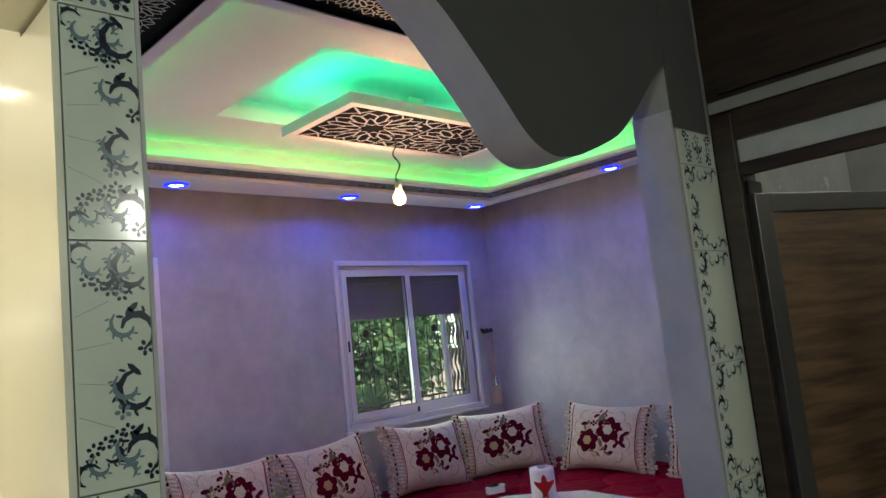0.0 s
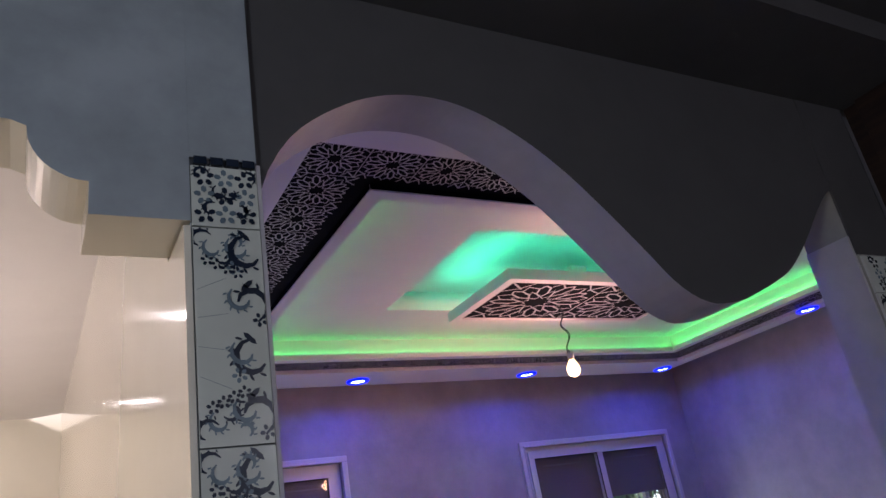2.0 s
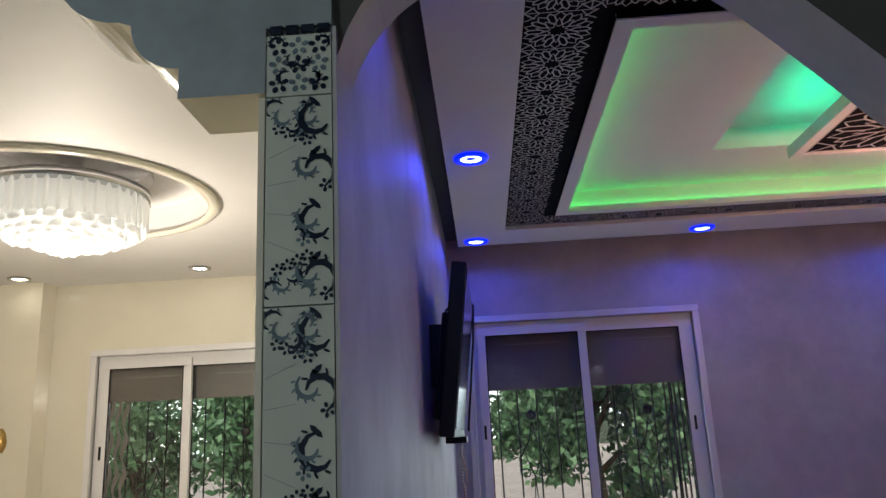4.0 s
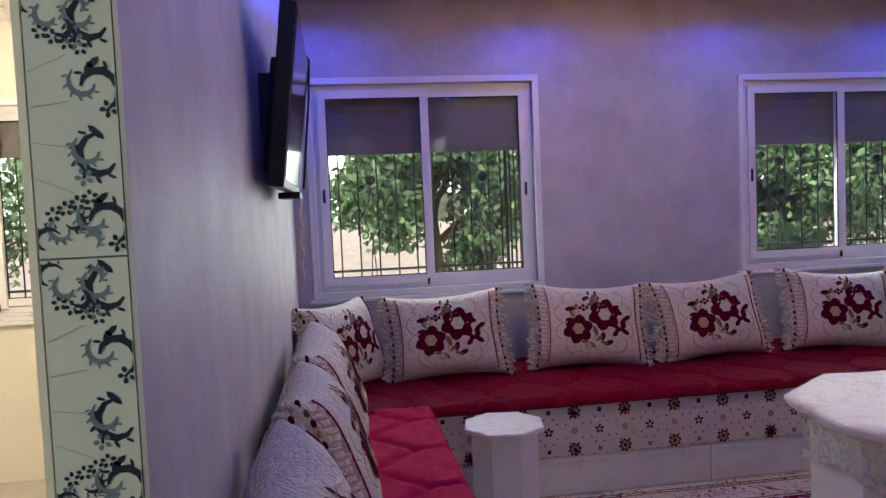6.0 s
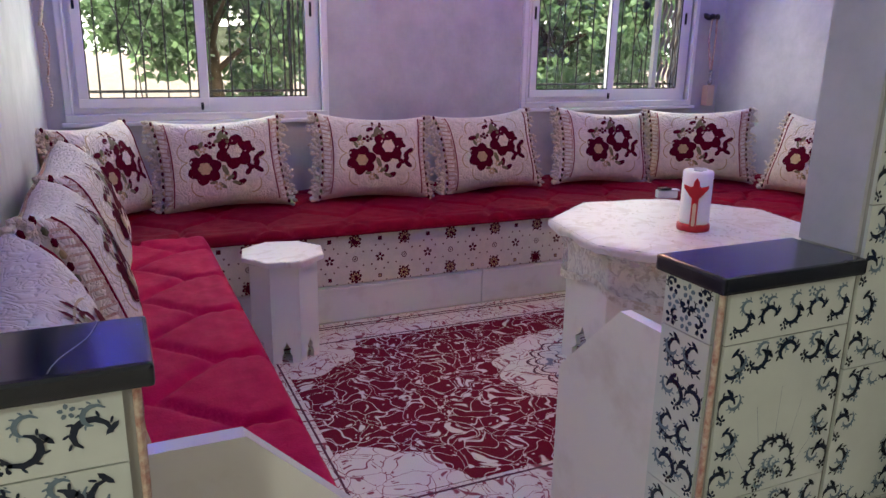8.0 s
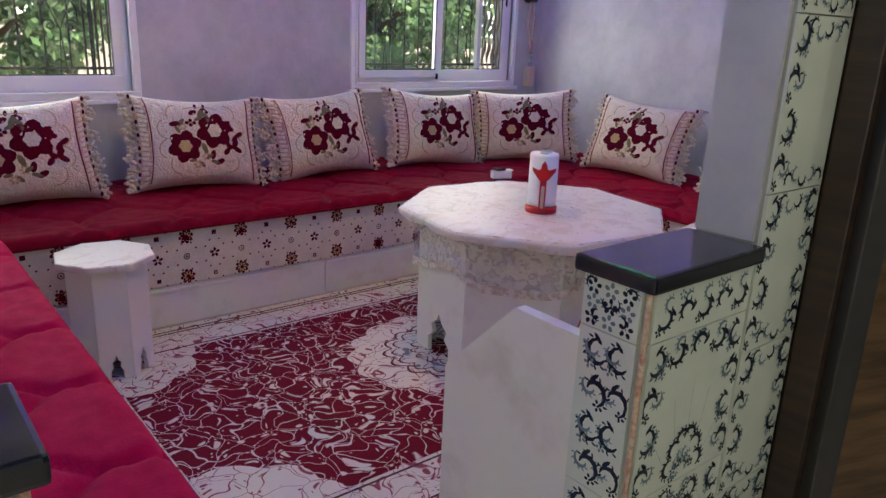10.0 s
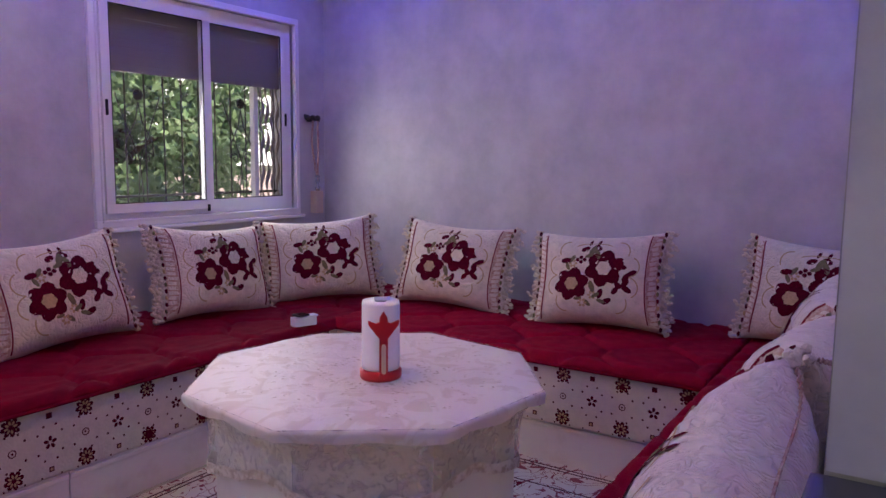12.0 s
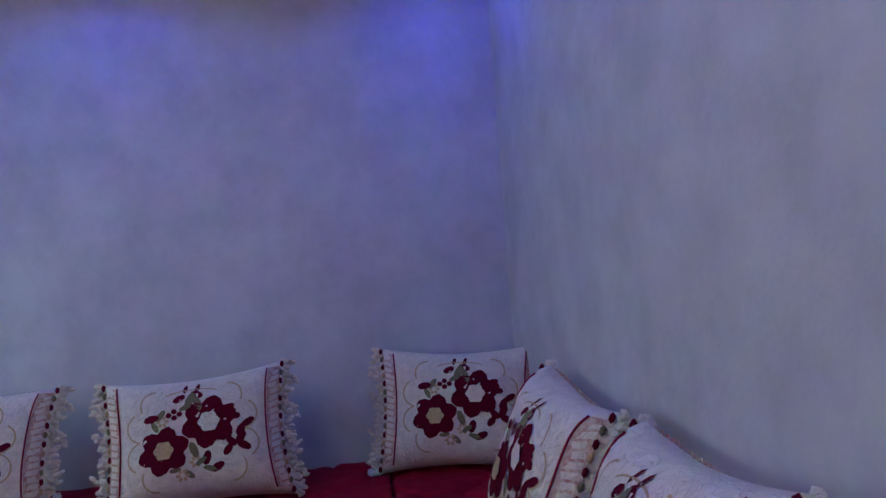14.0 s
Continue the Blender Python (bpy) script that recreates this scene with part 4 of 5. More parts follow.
def bench(label, base, mattress_box, cover, front, sides, mt=RED_LIT, plinth_steps=1.25, off=0.012):
    """base: x0 x1 y0 y1 of the plinth; front: axis, from, to, place of the face that is seen."""
    t = thing("banquette", label, "banquette", "banquettes round the salon", pose(0, 0, FZ))
    x0, x1, y0, y1 = base
    ax, f0, f1, at, sgn = front
    n = max(1, int((f1 - f0) / plinth_steps + 0.5))
    part("plinth", boxes((x0, x1, y0, y1, 0.0, 0.188)), GROUT, t)
    for i in range(n):
        a, b = f0 + (f1 - f0) * i / n + 0.0015, f0 + (f1 - f0) * (i + 1) / n - 0.0015
        q = (a, b, at - 0.012, at + 0.003) if (ax == "x" and sgn < 0) else (a, b, at - 0.003, at + 0.012) if ax == "x" else (at - 0.003, at + 0.012, a, b) if sgn > 0 else (at - 0.012, at + 0.003, a, b)
        part("plinth_panel", boxes((*q, 0.002, 0.188), bevel=0.002), MARBLE, t, "cream marble plinth panel")
        e = 0.004
        q2 = (a, b, at - 0.018, at) if (ax == "x" and sgn < 0) else (a, b, at, at + 0.018) if ax == "x" else (at, at + 0.018, a, b) if sgn > 0 else (at - 0.018, at, a, b)
        part("plinth_lip", boxes((*q2, 0.160, 0.180), bevel=0.004), MARBLE, t)
    mb = part("mattress", boxes((*mattress_box, 0.189, 0.462), bevel=0.012), SKIRT, t, "ivory mattress printed with small wine flowers")
    bm = bmesh.new()
    if ax == "x":
        yy = (mattress_box[2] - 0.0012) if sgn < 0 else (mattress_box[3] + 0.0012)
        put = Put(lambda p, q: (f0 + p, yy + sgn * LIFT[0] * 0.00012, q), (0, sgn * 0.0007, 0))
    else:
        xx = (mattress_box[0] - 0.0012) if sgn < 0 else (mattress_box[1] + 0.0012)
        put = Put(lambda p, q: (xx + sgn * LIFT[0] * 0.00012, f0 + p, q), (sgn * 0.0007, 0, 0))
    print_rows(bm, f1 - f0, 0.228, 0.415, put, (0.214 if at > 3.595 and ax == "x" else 0.09))
    tagged(part("flower_print", bm, [WINE, GOLD], mb), kind="stuff")
    c = thing("mattress_cover", "quilted crimson cover spread over the banquette mattress", "bench cover", "crimson covers", pose(0, 0, FZ))
    cells = (0.62, 0.40) if ax == "y" else (0.40, 0.62)
    part("quilt", quilt(*cover, 0.50, 0.455, cx_=cells[0], cy_=cells[1], open_sides=sides), mt, c, smooth=True)
    hb = bmesh.new()
    cx0, cx1, cy0, cy1 = cover
    for s_ in sides:
        p_ = {"n": ((cx0, cy1), (cx1, cy1)), "s": ((cx0, cy0), (cx1, cy0)), "e": ((cx1, cy0), (cx1, cy1)), "w": ((cx0, cy0), (cx0, cy1))}[s_]
        tube([(*p_[0], 0.455), (*p_[1], 0.455)], 0.007, 8, hb)
    part("hem", hb, mt, c, smooth=True)
    return t


# the red chosen for each cover carries how brightly that bench is lit
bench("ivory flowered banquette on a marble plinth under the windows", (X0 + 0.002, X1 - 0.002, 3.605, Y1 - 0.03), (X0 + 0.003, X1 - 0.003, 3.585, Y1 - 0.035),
      (X0 + 0.004, X1 - 0.004, 3.565, Y1 - 0.03), ("x", 0.66, 3.56, 3.605, -1), "s", RED_SHADED)
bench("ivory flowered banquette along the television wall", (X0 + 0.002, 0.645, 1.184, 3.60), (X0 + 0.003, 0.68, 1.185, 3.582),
      (X0 + 0.004, 0.70, 1.186, 3.60), ("y", 1.19, 3.58, 0.645, 1), "e", RED_LIT)
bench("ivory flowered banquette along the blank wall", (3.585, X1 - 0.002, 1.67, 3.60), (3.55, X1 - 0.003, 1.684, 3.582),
      (3.53, X1 - 0.004, 1.725, 3.60), ("y", 1.70, 3.58, 3.585, -1), "w", RED_DIM)
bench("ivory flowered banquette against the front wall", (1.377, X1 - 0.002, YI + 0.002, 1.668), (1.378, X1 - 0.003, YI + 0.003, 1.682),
      (1.379, X1 - 0.004, YI + 0.004, 1.725), ("x", 1.38, 3.56, 1.668, 1), "nw", RED_DIM)

ep = thing("bench_end_panel", "cut cornered cream marble slab closing the bench end", "end panel", "marble end panels")
part("slab", prism([(0.056, FZ), (0.70, FZ), (0.70, 0.545), (0.475, 0.765), (0.056, 0.765)], 1.152, 1.182, LY), MARBLE, ep, "cream veined marble")
ep = thing("bench_end_panel", "cut cornered cream marble slab beside the tiled half wall", "end panel", "marble end panels")
part("slab", prism([(YI + 0.001, FZ), (1.68, FZ), (1.68, 0.505), (1.455, 0.728), (YI + 0.001, 0.728)], 1.345, 1.375, lambda p, q, h: (h, p, q)), MARBLE, ep, "cream veined marble")


# ---------- pillows ----------
PW, PH, PD = 0.67, 0.50, 0.120


def pil(u, v, side=-1, off=0.0):
    """Surface of a pillow; u, v from -1 to 1."""
    cu, cv = 1 - 0.08 * (1 - v * v), 1 - 0.13 * (1 - u * u)
    tk = PD * (max(0.0, (1 - u ** 4) * (1 - v ** 4))) ** 0.55
    tk *= 1 + 0.05 * math.sin(5 * u + 1) * math.sin(4 * v)
    return (u * PW / 2 * cu, side * (tk + off), PH / 2 + v * PH / 2 * cv)


def flower(bm, cx, cy, r, put, mi, core):
    for k in range(6):
        a = 2 * math.pi * k / 6 + 0.3
        for rr, s in ((0.58, 0.46), (0.80, 0.27)):
            blob2(bm, cx + r * rr * math.cos(a), cy + r * rr * math.sin(a), r * s, r * s * 0.92, a, put, 9, mi)
    blob2(bm, cx, cy, r * 0.62, r * 0.62, 0, put, 12, mi)
    lift = lambda p, q: pil(p / PW * 2, q / PH * 2, -1, 0.0075 + LIFT[0] * 0.00016)
    blob2(bm, cx, cy, r * 0.34, r * 0.38, 0.4, lift, 10, core)
    for k in range(6):
        a = 2 * math.pi * k / 6
        blob2(bm, cx + r * 0.22 * math.cos(a), cy + r * 0.22 * math.sin(a), r * 0.20, r * 0.18, a, lift, 7, core)


def pillow(label, seed=0):
    t = thing("pillow", label, "pillow", "flowered salon pillows")
    bm = bmesh.new()
    nu, nv = 34, 24
    sh = {}
    rnd = random.Random(seed)
    ph = rnd.random() * 6
    for side in (-1, 1):
        for i in range(nu + 1):
            for j in range(nv + 1):
                edge = i in (0, nu) or j in (0, nv)
                key = (0 if edge else side, i, j)
                if key not in sh:
                    x, y, z = pil(-1 + 2 * i / nu, -1 + 2 * j / nv, side)
                    if not edge:
                        y += side * 0.003 * math.sin(i * 1.9 + ph) * math.sin(j * 1.7)
                    sh[key] = bm.verts.new((x, y, z))
    for side in (-1, 1):
        for i in range(nu):
            for j in range(nv):
                q = []
                for a, b in ((i, j), (i + 1, j), (i + 1, j + 1), (i, j + 1)):
                    q.append(sh[(0 if (a in (0, nu) or b in (0, nv)) else side, a, b)])
                bm.faces.new(q)
    part("cushion", bm, FAB, t, smooth=True)
    put = lambda p, q: pil(p / PW * 2, q / PH * 2, -1, 0.0018 + LIFT[0] * 0.00016)
    for fx, fy, fr, core in ((-0.108, -0.045, 0.090, 1), (0.062, 0.045, 0.100, 2)):
        bm = bmesh.new()
        flower(bm, fx, fy, fr, put, 0, core)
        part("flower", bm, [WINE, GOLD, FAB], t, "wine velvet flower with a pale heart")
    bm = bmesh.new()
    for cx, cy, a in ((0.175, -0.035, 0.9), (0.205, 0.02, 0.6), (0.18, 0.0, 0.9), (0.185, -0.065, 2.6), (-0.15, 0.085, 0.2), (0.045, -0.095, 1.3), (0.080, -0.135, 0.5)):
        blob2(bm, cx, cy, 0.030, 0.016, a, put, 8, 0)
    for cx, cy in ((-0.065, 0.105), (-0.045, 0.092), (-0.065, 0.080), (-0.085, 0.092)):
        blob2(bm, cx, cy, 0.012, 0.012, 0, put, 6, 0)
    for sx in (-0.022, 0.022):
        blob2(bm, sx, 0.195, 0.020, 0.0085, 1.35, put, 6, 0)
    back = lambda p, q: pil(p / PW * 2, q / PH * 2, 1, 0.0018 + LIFT[0] * 0.00016)
    for sx, aa in ((-0.018, 1.45), (0.020, 1.7)):
        blob2(bm, sx, 0.178, 0.034, 0.0095, aa, back, 8, 0)
    for sx, sz, aa in ((-0.20, 0.10, 0.4), (0.21, 0.08, 2.4), (0.10, -0.02, 1.0), (-0.09, 0.00, 2.2)):
        blob2(bm, sx, sz, 0.026, 0.011, aa, back, 8, 0)
    for cx, cy, a in ((-0.045, 0.155, 0.5), (0.02, 0.165, 2.6), (0.135, 0.09, 0.3), (0.155, 0.055, 2.9), (-0.17, -0.06, 1.3), (0.125, -0.075, 0.9), (0.14, -0.045, 2.3)):
        blob2(bm, cx, cy, 0.026, 0.015, a, put, 8, 0)
    tagged(part("petals", bm, WINE, t), kind="stuff")
    bm = bmesh.new()
    for cx, cy, rx, a in ((-0.005, 0.135, 0.030, 1.2), (0.02, 0.12, 0.026, 1.9), (-0.02, 0.11, 0.02, 0.4), (-0.12, 0.05, 0.02, 2.0), (-0.10, 0.09, 0.022, 0.9), (0.0, -0.055, 0.028, 1.9), (0.02, -0.10, 0.02, 0.6), (-0.02, -0.14, 0.022, 2.4), (0.045, -0.13, 0.02, 2.8), (-0.06, -0.12, 0.018, 0.1)):
        blob2(bm, cx * 1.15, cy * 1.05, rx * 1.25, rx * 0.55, a, put, 8, 0)
    for cx, cy in ((0.005, -0.105), (-0.045, -0.150), (-0.11, 0.07)):
        for k in range(6):
            a = 2 * math.pi * k / 6
            blob2(bm, cx + 0.016 * math.cos(a), cy + 0.016 * math.sin(a), 0.009, 0.007, a, put, 6, 1)
    for sgn in (-1, 1):
        for sz in (-1, 1):
            for ex, ez, er, b0, b1 in ((0.185, 0.055, 0.055, -80, 75), (0.125, 0.135, 0.060, -20, 100)):
                ribbon(bm, [(sgn * (ex + er * math.cos(radians(b))), sz * (ez + er * math.sin(radians(b)))) for b in range(b0, b1, 12)], 0.006, put, 1)
    ribbon(bm, [(0.10 * math.cos(radians(a)), 0.16 + 0.03 * math.sin(radians(a))) for a in range(20, 161, 10)], 0.005, put, 1)
    tagged(part("leaf_sprays", bm, [OLIVE, GOLD], t, "olive and gold leaves"), kind="stuff")
    for sgn in (-1, 1):
        bm = bmesh.new()
        ribbon(bm, [(sgn * 0.300, -0.225 + 0.45 * k / 16) for k in range(17)], 0.046, put)
        for k in range(17):
            x, y, z = put(sgn * 0.305, -0.21 + 0.42 * k / 16)
            ribbon(bm, [(sgn * 0.280, -0.212 + 0.42 * k / 17), (sgn * 0.320, -0.198 + 0.42 * k / 17)], 0.007, lambda p, q: pil(p / PW * 2, q / PH * 2, -1, 0.0048 + LIFT[0] * 0.00016))
        tagged(part("braid", bm, BRAID, t, "pink beige woven braid"), kind="stuff")
        bm = bmesh.new()
        tube([put(sgn * 0.272, -0.225 + 0.45 * k / 20) for k in range(21)], 0.0032, 5, bm)
        part("braid_cord", bm, WINE2, t, "dusky red cord along the braid", smooth=True)
        if sgn > 0:
            bm = bmesh.new()
            for k in range(60):
                u = -0.93 + 1.86 * k / 59
                x, y, z = pil(u, 0.955, 1, 0.002)
                bmesh.ops.create_cone(bm, cap_ends=True, segments=5, radius1=0.0026, radius2=0.0026, depth=0.014, matrix=pose(x, y, z, 0, 55 if k % 2 else -55, 0))
            tagged(part("seam_stitching", bm, BRAID, t, "red seam stitches"), kind="stuff")
        bm = bmesh.new()
        for k in range(30):
            v = -1 + 2 * (k + 0.5) / 30
            x, y, z = pil(sgn, v)
            ln = 0.018 + 0.022 * rnd.random() + 0.010 * math.sin(k * 0.9 + ph)
            for q in range(3):
                rr = 0.0165 * (1.0 - 0.12 * q) * rnd.uniform(0.8, 1.2)
                mtx = pose(x + sgn * (-0.004 + ln * q * 0.62), rnd.uniform(-0.014, 0.014), z + rnd.uniform(-0.009, 0.009), 0, rnd.uniform(-40, 40), 0) @ Matrix.Diagonal((1.25, 0.85, 0.75, 1))
                bmesh.ops.create_icosphere(bm, subdivisions=1, radius=rr, matrix=mtx)
        tagged(part("fringe", bm, FRINGE, t, "cream cotton bobble fringe"), kind="stuff")
        bm = bmesh.new()
        for k in range(15):
            v = -0.93 + 1.86 * k / 14
            p0 = pil(sgn * 0.972, v, -1, 0.006)
            for f in bmesh.ops.create_icosphere(bm, subdivisions=1, radius=0.0105, matrix=pose(*p0) @ Matrix.Diagonal((0.8, 0.8, 1.25, 1)))["verts"]:
                for g in f.link_faces:
                    g.material_index = (0, 1, 0, 2)[k % 4]
        tagged(part("knotted_trim", bm, [WINE, OLIVE, GOLD], t, "wine, olive and gold knots"), kind="stuff")
    return t


def lean(x, y, turn, tilt=16, roll=0, z=ZS - 0.012):
    return pose(x, y, z, 0, 0, turn) @ pose(0, 0, 0, -tilt, roll, 0)


base_p = pillow("ivory quilted pillow with wine flowers leaning under the first window")
base_p.matrix_world = lean(0.875, 4.14, 0, 19, -2)
L2 = "ivory quilted pillow with wine flowers"
PIL = [(1.69, 4.14, -2, 19, 3, L2 + " between the windows"), (2.45, 4.14, 2, 18, -3, L2 + " against the window wall"), (3.25, 4.12, -5, 19, 4, L2 + " under the second window"),
       (3.91, 3.98, -38, 16, -3, L2 + " set across the far corner"),
       (4.13, 3.27, -84, 18, 3, L2 + " on the blank wall bench"), (4.12, 2.395, -86, 18, -3, L2 + " against the blank wall"), (4.27, 1.44, -98, 16, 2, L2 + " beside the front corner"),
       (3.28, 1.40, 180, 20, 3, L2 + " against the front wall"), (2.52, 1.40, 177, 20, -3, L2 + " leaning on the front wall"), (1.77, 1.39, 182, 16, 4, L2 + " beside the bench end panel"),
       (0.33, 4.03, 58, 16, 2, L2 + " set across the television corner"), (0.31, 3.10, 88, 19, -3, L2 + " on the television wall bench"),
       (0.31, 2.34, 90, 20, 2, L2 + " along the television wall"), (0.28, 1.525, 91, 16, -4, L2 + " beside the marble end panel")]
for x, y, a, tl, ro, lb in PIL:
    q = copy_thing(base_p, lean(x, y, a, tl, ro))
    q["label"] = lb


# ---------- table, stool, cloth ----------
def ring_pts(n, r, a0):
    return [(r * math.cos(radians(a0) + 2 * math.pi * k / n), r * math.sin(radians(a0) + 2 * math.pi * k / n)) for k in range(n)]


def notched(w, h, nw, nh, th):
    """An upright panel with a pointed arch cut in its foot; centred on x, seen face at y = 0."""
    ar = [(-nw, 0), (-nw, nh * 0.35), (-nw * 0.55, nh * 0.5), (-nw * 0.75, nh * 0.68), (-nw * 0.25, nh * 0.82), (0, nh)]
    pts = [(-w, 0)] + ar + [(-x, z) for x, z in ar[-2::-1]] + [(w, 0), (w, h), (-w, h)]
    return prism(pts, 0, th, lambda p, q, d: (p, d, q))


def moor_table(label, cat, cx, cy, n, r, h, rt, a0, nw, nh):
    t = thing("side_stool" if cat == "stool" else "salon_table", label, cat, m=pose(cx, cy, FZ))
    ap = r * math.cos(math.pi / n)
    hw = r * math.sin(math.pi / n)
    mesh = None
    for k in range(n):
        a = math.degrees(radians(a0) + 2 * math.pi * (k + 0.5) / n)
        if mesh is None:
            o = part("side_panel", notched(hw - 0.001, h - 0.03, nw, nh, 0.02), MARBLE, t, "cream marble panel with a pointed arch foot")
            mesh = o.data
        else:
            o = tagged(new("side_panel", mesh), "cream marble panel with a pointed arch foot")
            o.parent = t
        o.matrix_local = pose(ap * math.cos(radians(a)), ap * math.sin(radians(a)), 0.0, 0, 0, a + 90) @ pose(0, 0, 0.012)
    bm = prism(ring_pts(n, rt, a0), h - 0.018, h, lambda p, q, d: (p, q, d))
    part("top", bm, MARBLE, t)
    return t


TA = 14
moor_table("large eight sided cream marble table under a lace cloth", "table", 2.542, 2.56, 8, 0.49, 0.63, 0.566, TA, 0.085, 0.20)
moor_table("small eight sided cream marble stool by the bench", "stool", 0.978, 3.30, 8, 0.155, 0.475, 0.18, 12, 0.022, 0.10)


def cloth(name, label, cx, cy, n, r, z, a0, drop, material_top, material_side, wave):
    t = thing(name, label, "tablecloth", m=pose(cx, cy, z))
    bm = bmesh.new()
    m = n * 10
    corners = ring_pts(n, r, a0)
    ring = []
    for k in range(m):
        a, b = corners[k // 10], corners[(k // 10 + 1) % n]
        f = (k % 10) / 10
        ring.append((a[0] + (b[0] - a[0]) * f, a[1] + (b[1] - a[1]) * f))
    rings = []
    big = 1.0 if r > 0.3 else 0.3
    for q in range(1, 31):
        sf = q / 30
        row = []
        for x, y in ring:
            e = 1.0 - 0.018 * big * (math.hypot(x, y) / r) ** 3 * sf ** 8
            px, py = x * sf * e, y * sf * e
            w = noise.noise(Vector((px * 9, py * 9, 1.7))) + 0.6 * abs(noise.noise(Vector((px * 17 + py * 6, py * 15, 5.1))))
            row.append(bm.verts.new((px, py, 0.0058 * big + 0.0042 * big * w - 0.006 * big * max(0, sf - 0.93) / 0.07)))
        rings.append(row)
    c = bm.verts.new((0, 0, 0.0058 * big))
    for k in range(m):
        bm.faces.new((c, rings[0][k], rings[0][(k + 1) % m]))
    for p, q in zip(rings, rings[1:]):
        for k in range(m):
            bm.faces.new((p[k], q[k], q[(k + 1) % m], p[(k + 1) % m]))
    edge = rings[-1]
    for sc, dz in ((1.002, -0.004), (1.006, -0.012), (1.004, -0.024), (1.001, -0.036)):
        row = []
        for k, (x, y) in enumerate(ring):
            w = 0.006 * big * noise.noise(Vector((x * 14, y * 14, dz * 60)))
            row.append(bm.verts.new((x * (sc + w), y * (sc + w), dz * (1 if r > 0.3 else 0.6) * (1 + 0.45 * noise.noise(Vector((x * 8, y * 8, 3)))))))
        for k in range(m):
            bm.faces.new((edge[k], row[k], row[(k + 1) % m], edge[(k + 1) % m]))
        edge = row
    part("cloth_top", bm, material_top, t, smooth=True)
    bm = bmesh.new()
    sides = []
    for i in range(7):
        f = i / 6
        row = []
        for k, (x, y) in enumerate(ring):
            sc = 0.998 - 0.122 * big * min(1, f * 2.6) ** 0.8 + wave * f * math.sin(k * 0.9 + 1.3 * math.sin(k * 0.21))
            dd = drop * (0.86 + 0.10 * math.sin(k * 2 * math.pi / m * 5 + 2.6) + 0.03 * math.sin(k * 0.8))
            row.append(bm.verts.new((x * sc, y * sc, 0.002 - dd * f)))
        sides.append(row)
    for p, q in zip(sides, sides[1:]):
        for k in range(m):
            bm.faces.new((p[k], q[k], q[(k + 1) % m], p[(k + 1) % m]))
    part("cloth_drape", bm, material_side, t, "sheer embroidered hanging edge", smooth=True)
    if r > 0.3:
        for nm, f0, f1 in (("embroidered_hem", 0.86, 1.0), ("embroidered_band", 0.10, 0.20)):
            bm = bmesh.new()
            rows = []
            for f in (f0, (f0 + f1) / 2, f1):
                row = []
                for k, (x, y) in enumerate(ring):
                    sc = 1.003 - 0.122 * big * min(1, f * 2.6) ** 0.8 + wave * f * math.sin(k * 0.9 + 1.3 * math.sin(k * 0.21))
                    dd = drop * (0.86 + 0.10 * math.sin(k * 2 * math.pi / m * 5 + 2.6) + 0.03 * math.sin(k * 0.8))
                    row.append(bm.verts.new((x * sc, y * sc, 0.002 - dd * f - 0.004 * math.sin(k * 1.7))))
                rows.append(row)
            for p, q in zip(rows, rows[1:]):
                for k in range(m):
                    if nm[-3:] == "hem" or k % 3:
                        bm.faces.new((p[k], q[k], q[(k + 1) % m], p[(k + 1) % m]))
            tagged(part(nm, bm, HEM, t, "gold and cream embroidery", smooth=True), kind="stuff")
        bm = bmesh.new()
        rd = random.Random(5)
        for k in range(46):
            a = 2 * math.pi * k / 46
            for q in range(3):
                rr = 0.165 + rd.uniform(-0.028, 0.028)
                blob2(bm, rr * math.cos(a) - 0.02, rr * math.sin(a) - 0.05, rd.uniform(0.006, 0.013), 0.005, rd.uniform(0, 6), lambda p, q_: (p, q_, 0.0115 + LIFT[0] * 0.0001), 6)
        for k in range(10):
            a0_ = 2 * math.pi * (k + 0.5) / 10
            for q in range(34):
                s = q / 33
                rr = 0.36 + 0.11 * math.sin(s * 9 + k)
                blob2(bm, rr * math.cos(a0_ + 0.26 * (s - 0.5) * 2) + rd.uniform(-0.012, 0.012), rr * math.sin(a0_ + 0.26 * (s - 0.5) * 2) + rd.uniform(-0.012, 0.012), rd.uniform(0.004, 0.012), 0.0035, rd.uniform(0, 6), lambda p, q_: (p, q_, 0.0105 + LIFT[0] * 0.0001), 6)
        tagged(part("embroidery", bm, HEM, t, "gold embroidered ring and sprays"), kind="stuff")
    return t


cloth("tablecloth", "cream lace cloth with a sheer drape on the table", 2.542, 2.56, 8, 0.580, 0.631 + FZ, TA, 0.27, LACETOP, LACE, 0.012)
cloth("stool_cloth", "small cream lace cloth on the stool", 0.978, 3.30, 8, 0.185, 0.476 + FZ, 12, 0.03, LACETOP, LACE, 0.006)

# paper towel holder
ph_ = thing("paper_towel_holder", "red star stemmed holder with a white paper roll", "paper towel holder", m=pose(2.50, 2.48, 0.636 + FZ, 0, 0, -45))
part("base", lathe([(0.064, 0), (0.066, 0.006), (0.066, 0.026), (0.060, 0.030)], 28), REDP, ph_, smooth=True)
part("roll", lathe([(0.020, 0.031), (0.058, 0.031), (0.0595, 0.05), (0.0595, 0.235), (0.057, 0.245), (0.020, 0.243)], 32), PAPER, ph_, "white paper roll", smooth=True)
part("core", lathe([(0.019, 0.24), (0.019, 0.2435)], 20), BLACKP, ph_)
part("paper_tail", boxes((-0.02, 0.03, 0.0, 0.003, 0.243, 0.256)), PAPER, ph_)
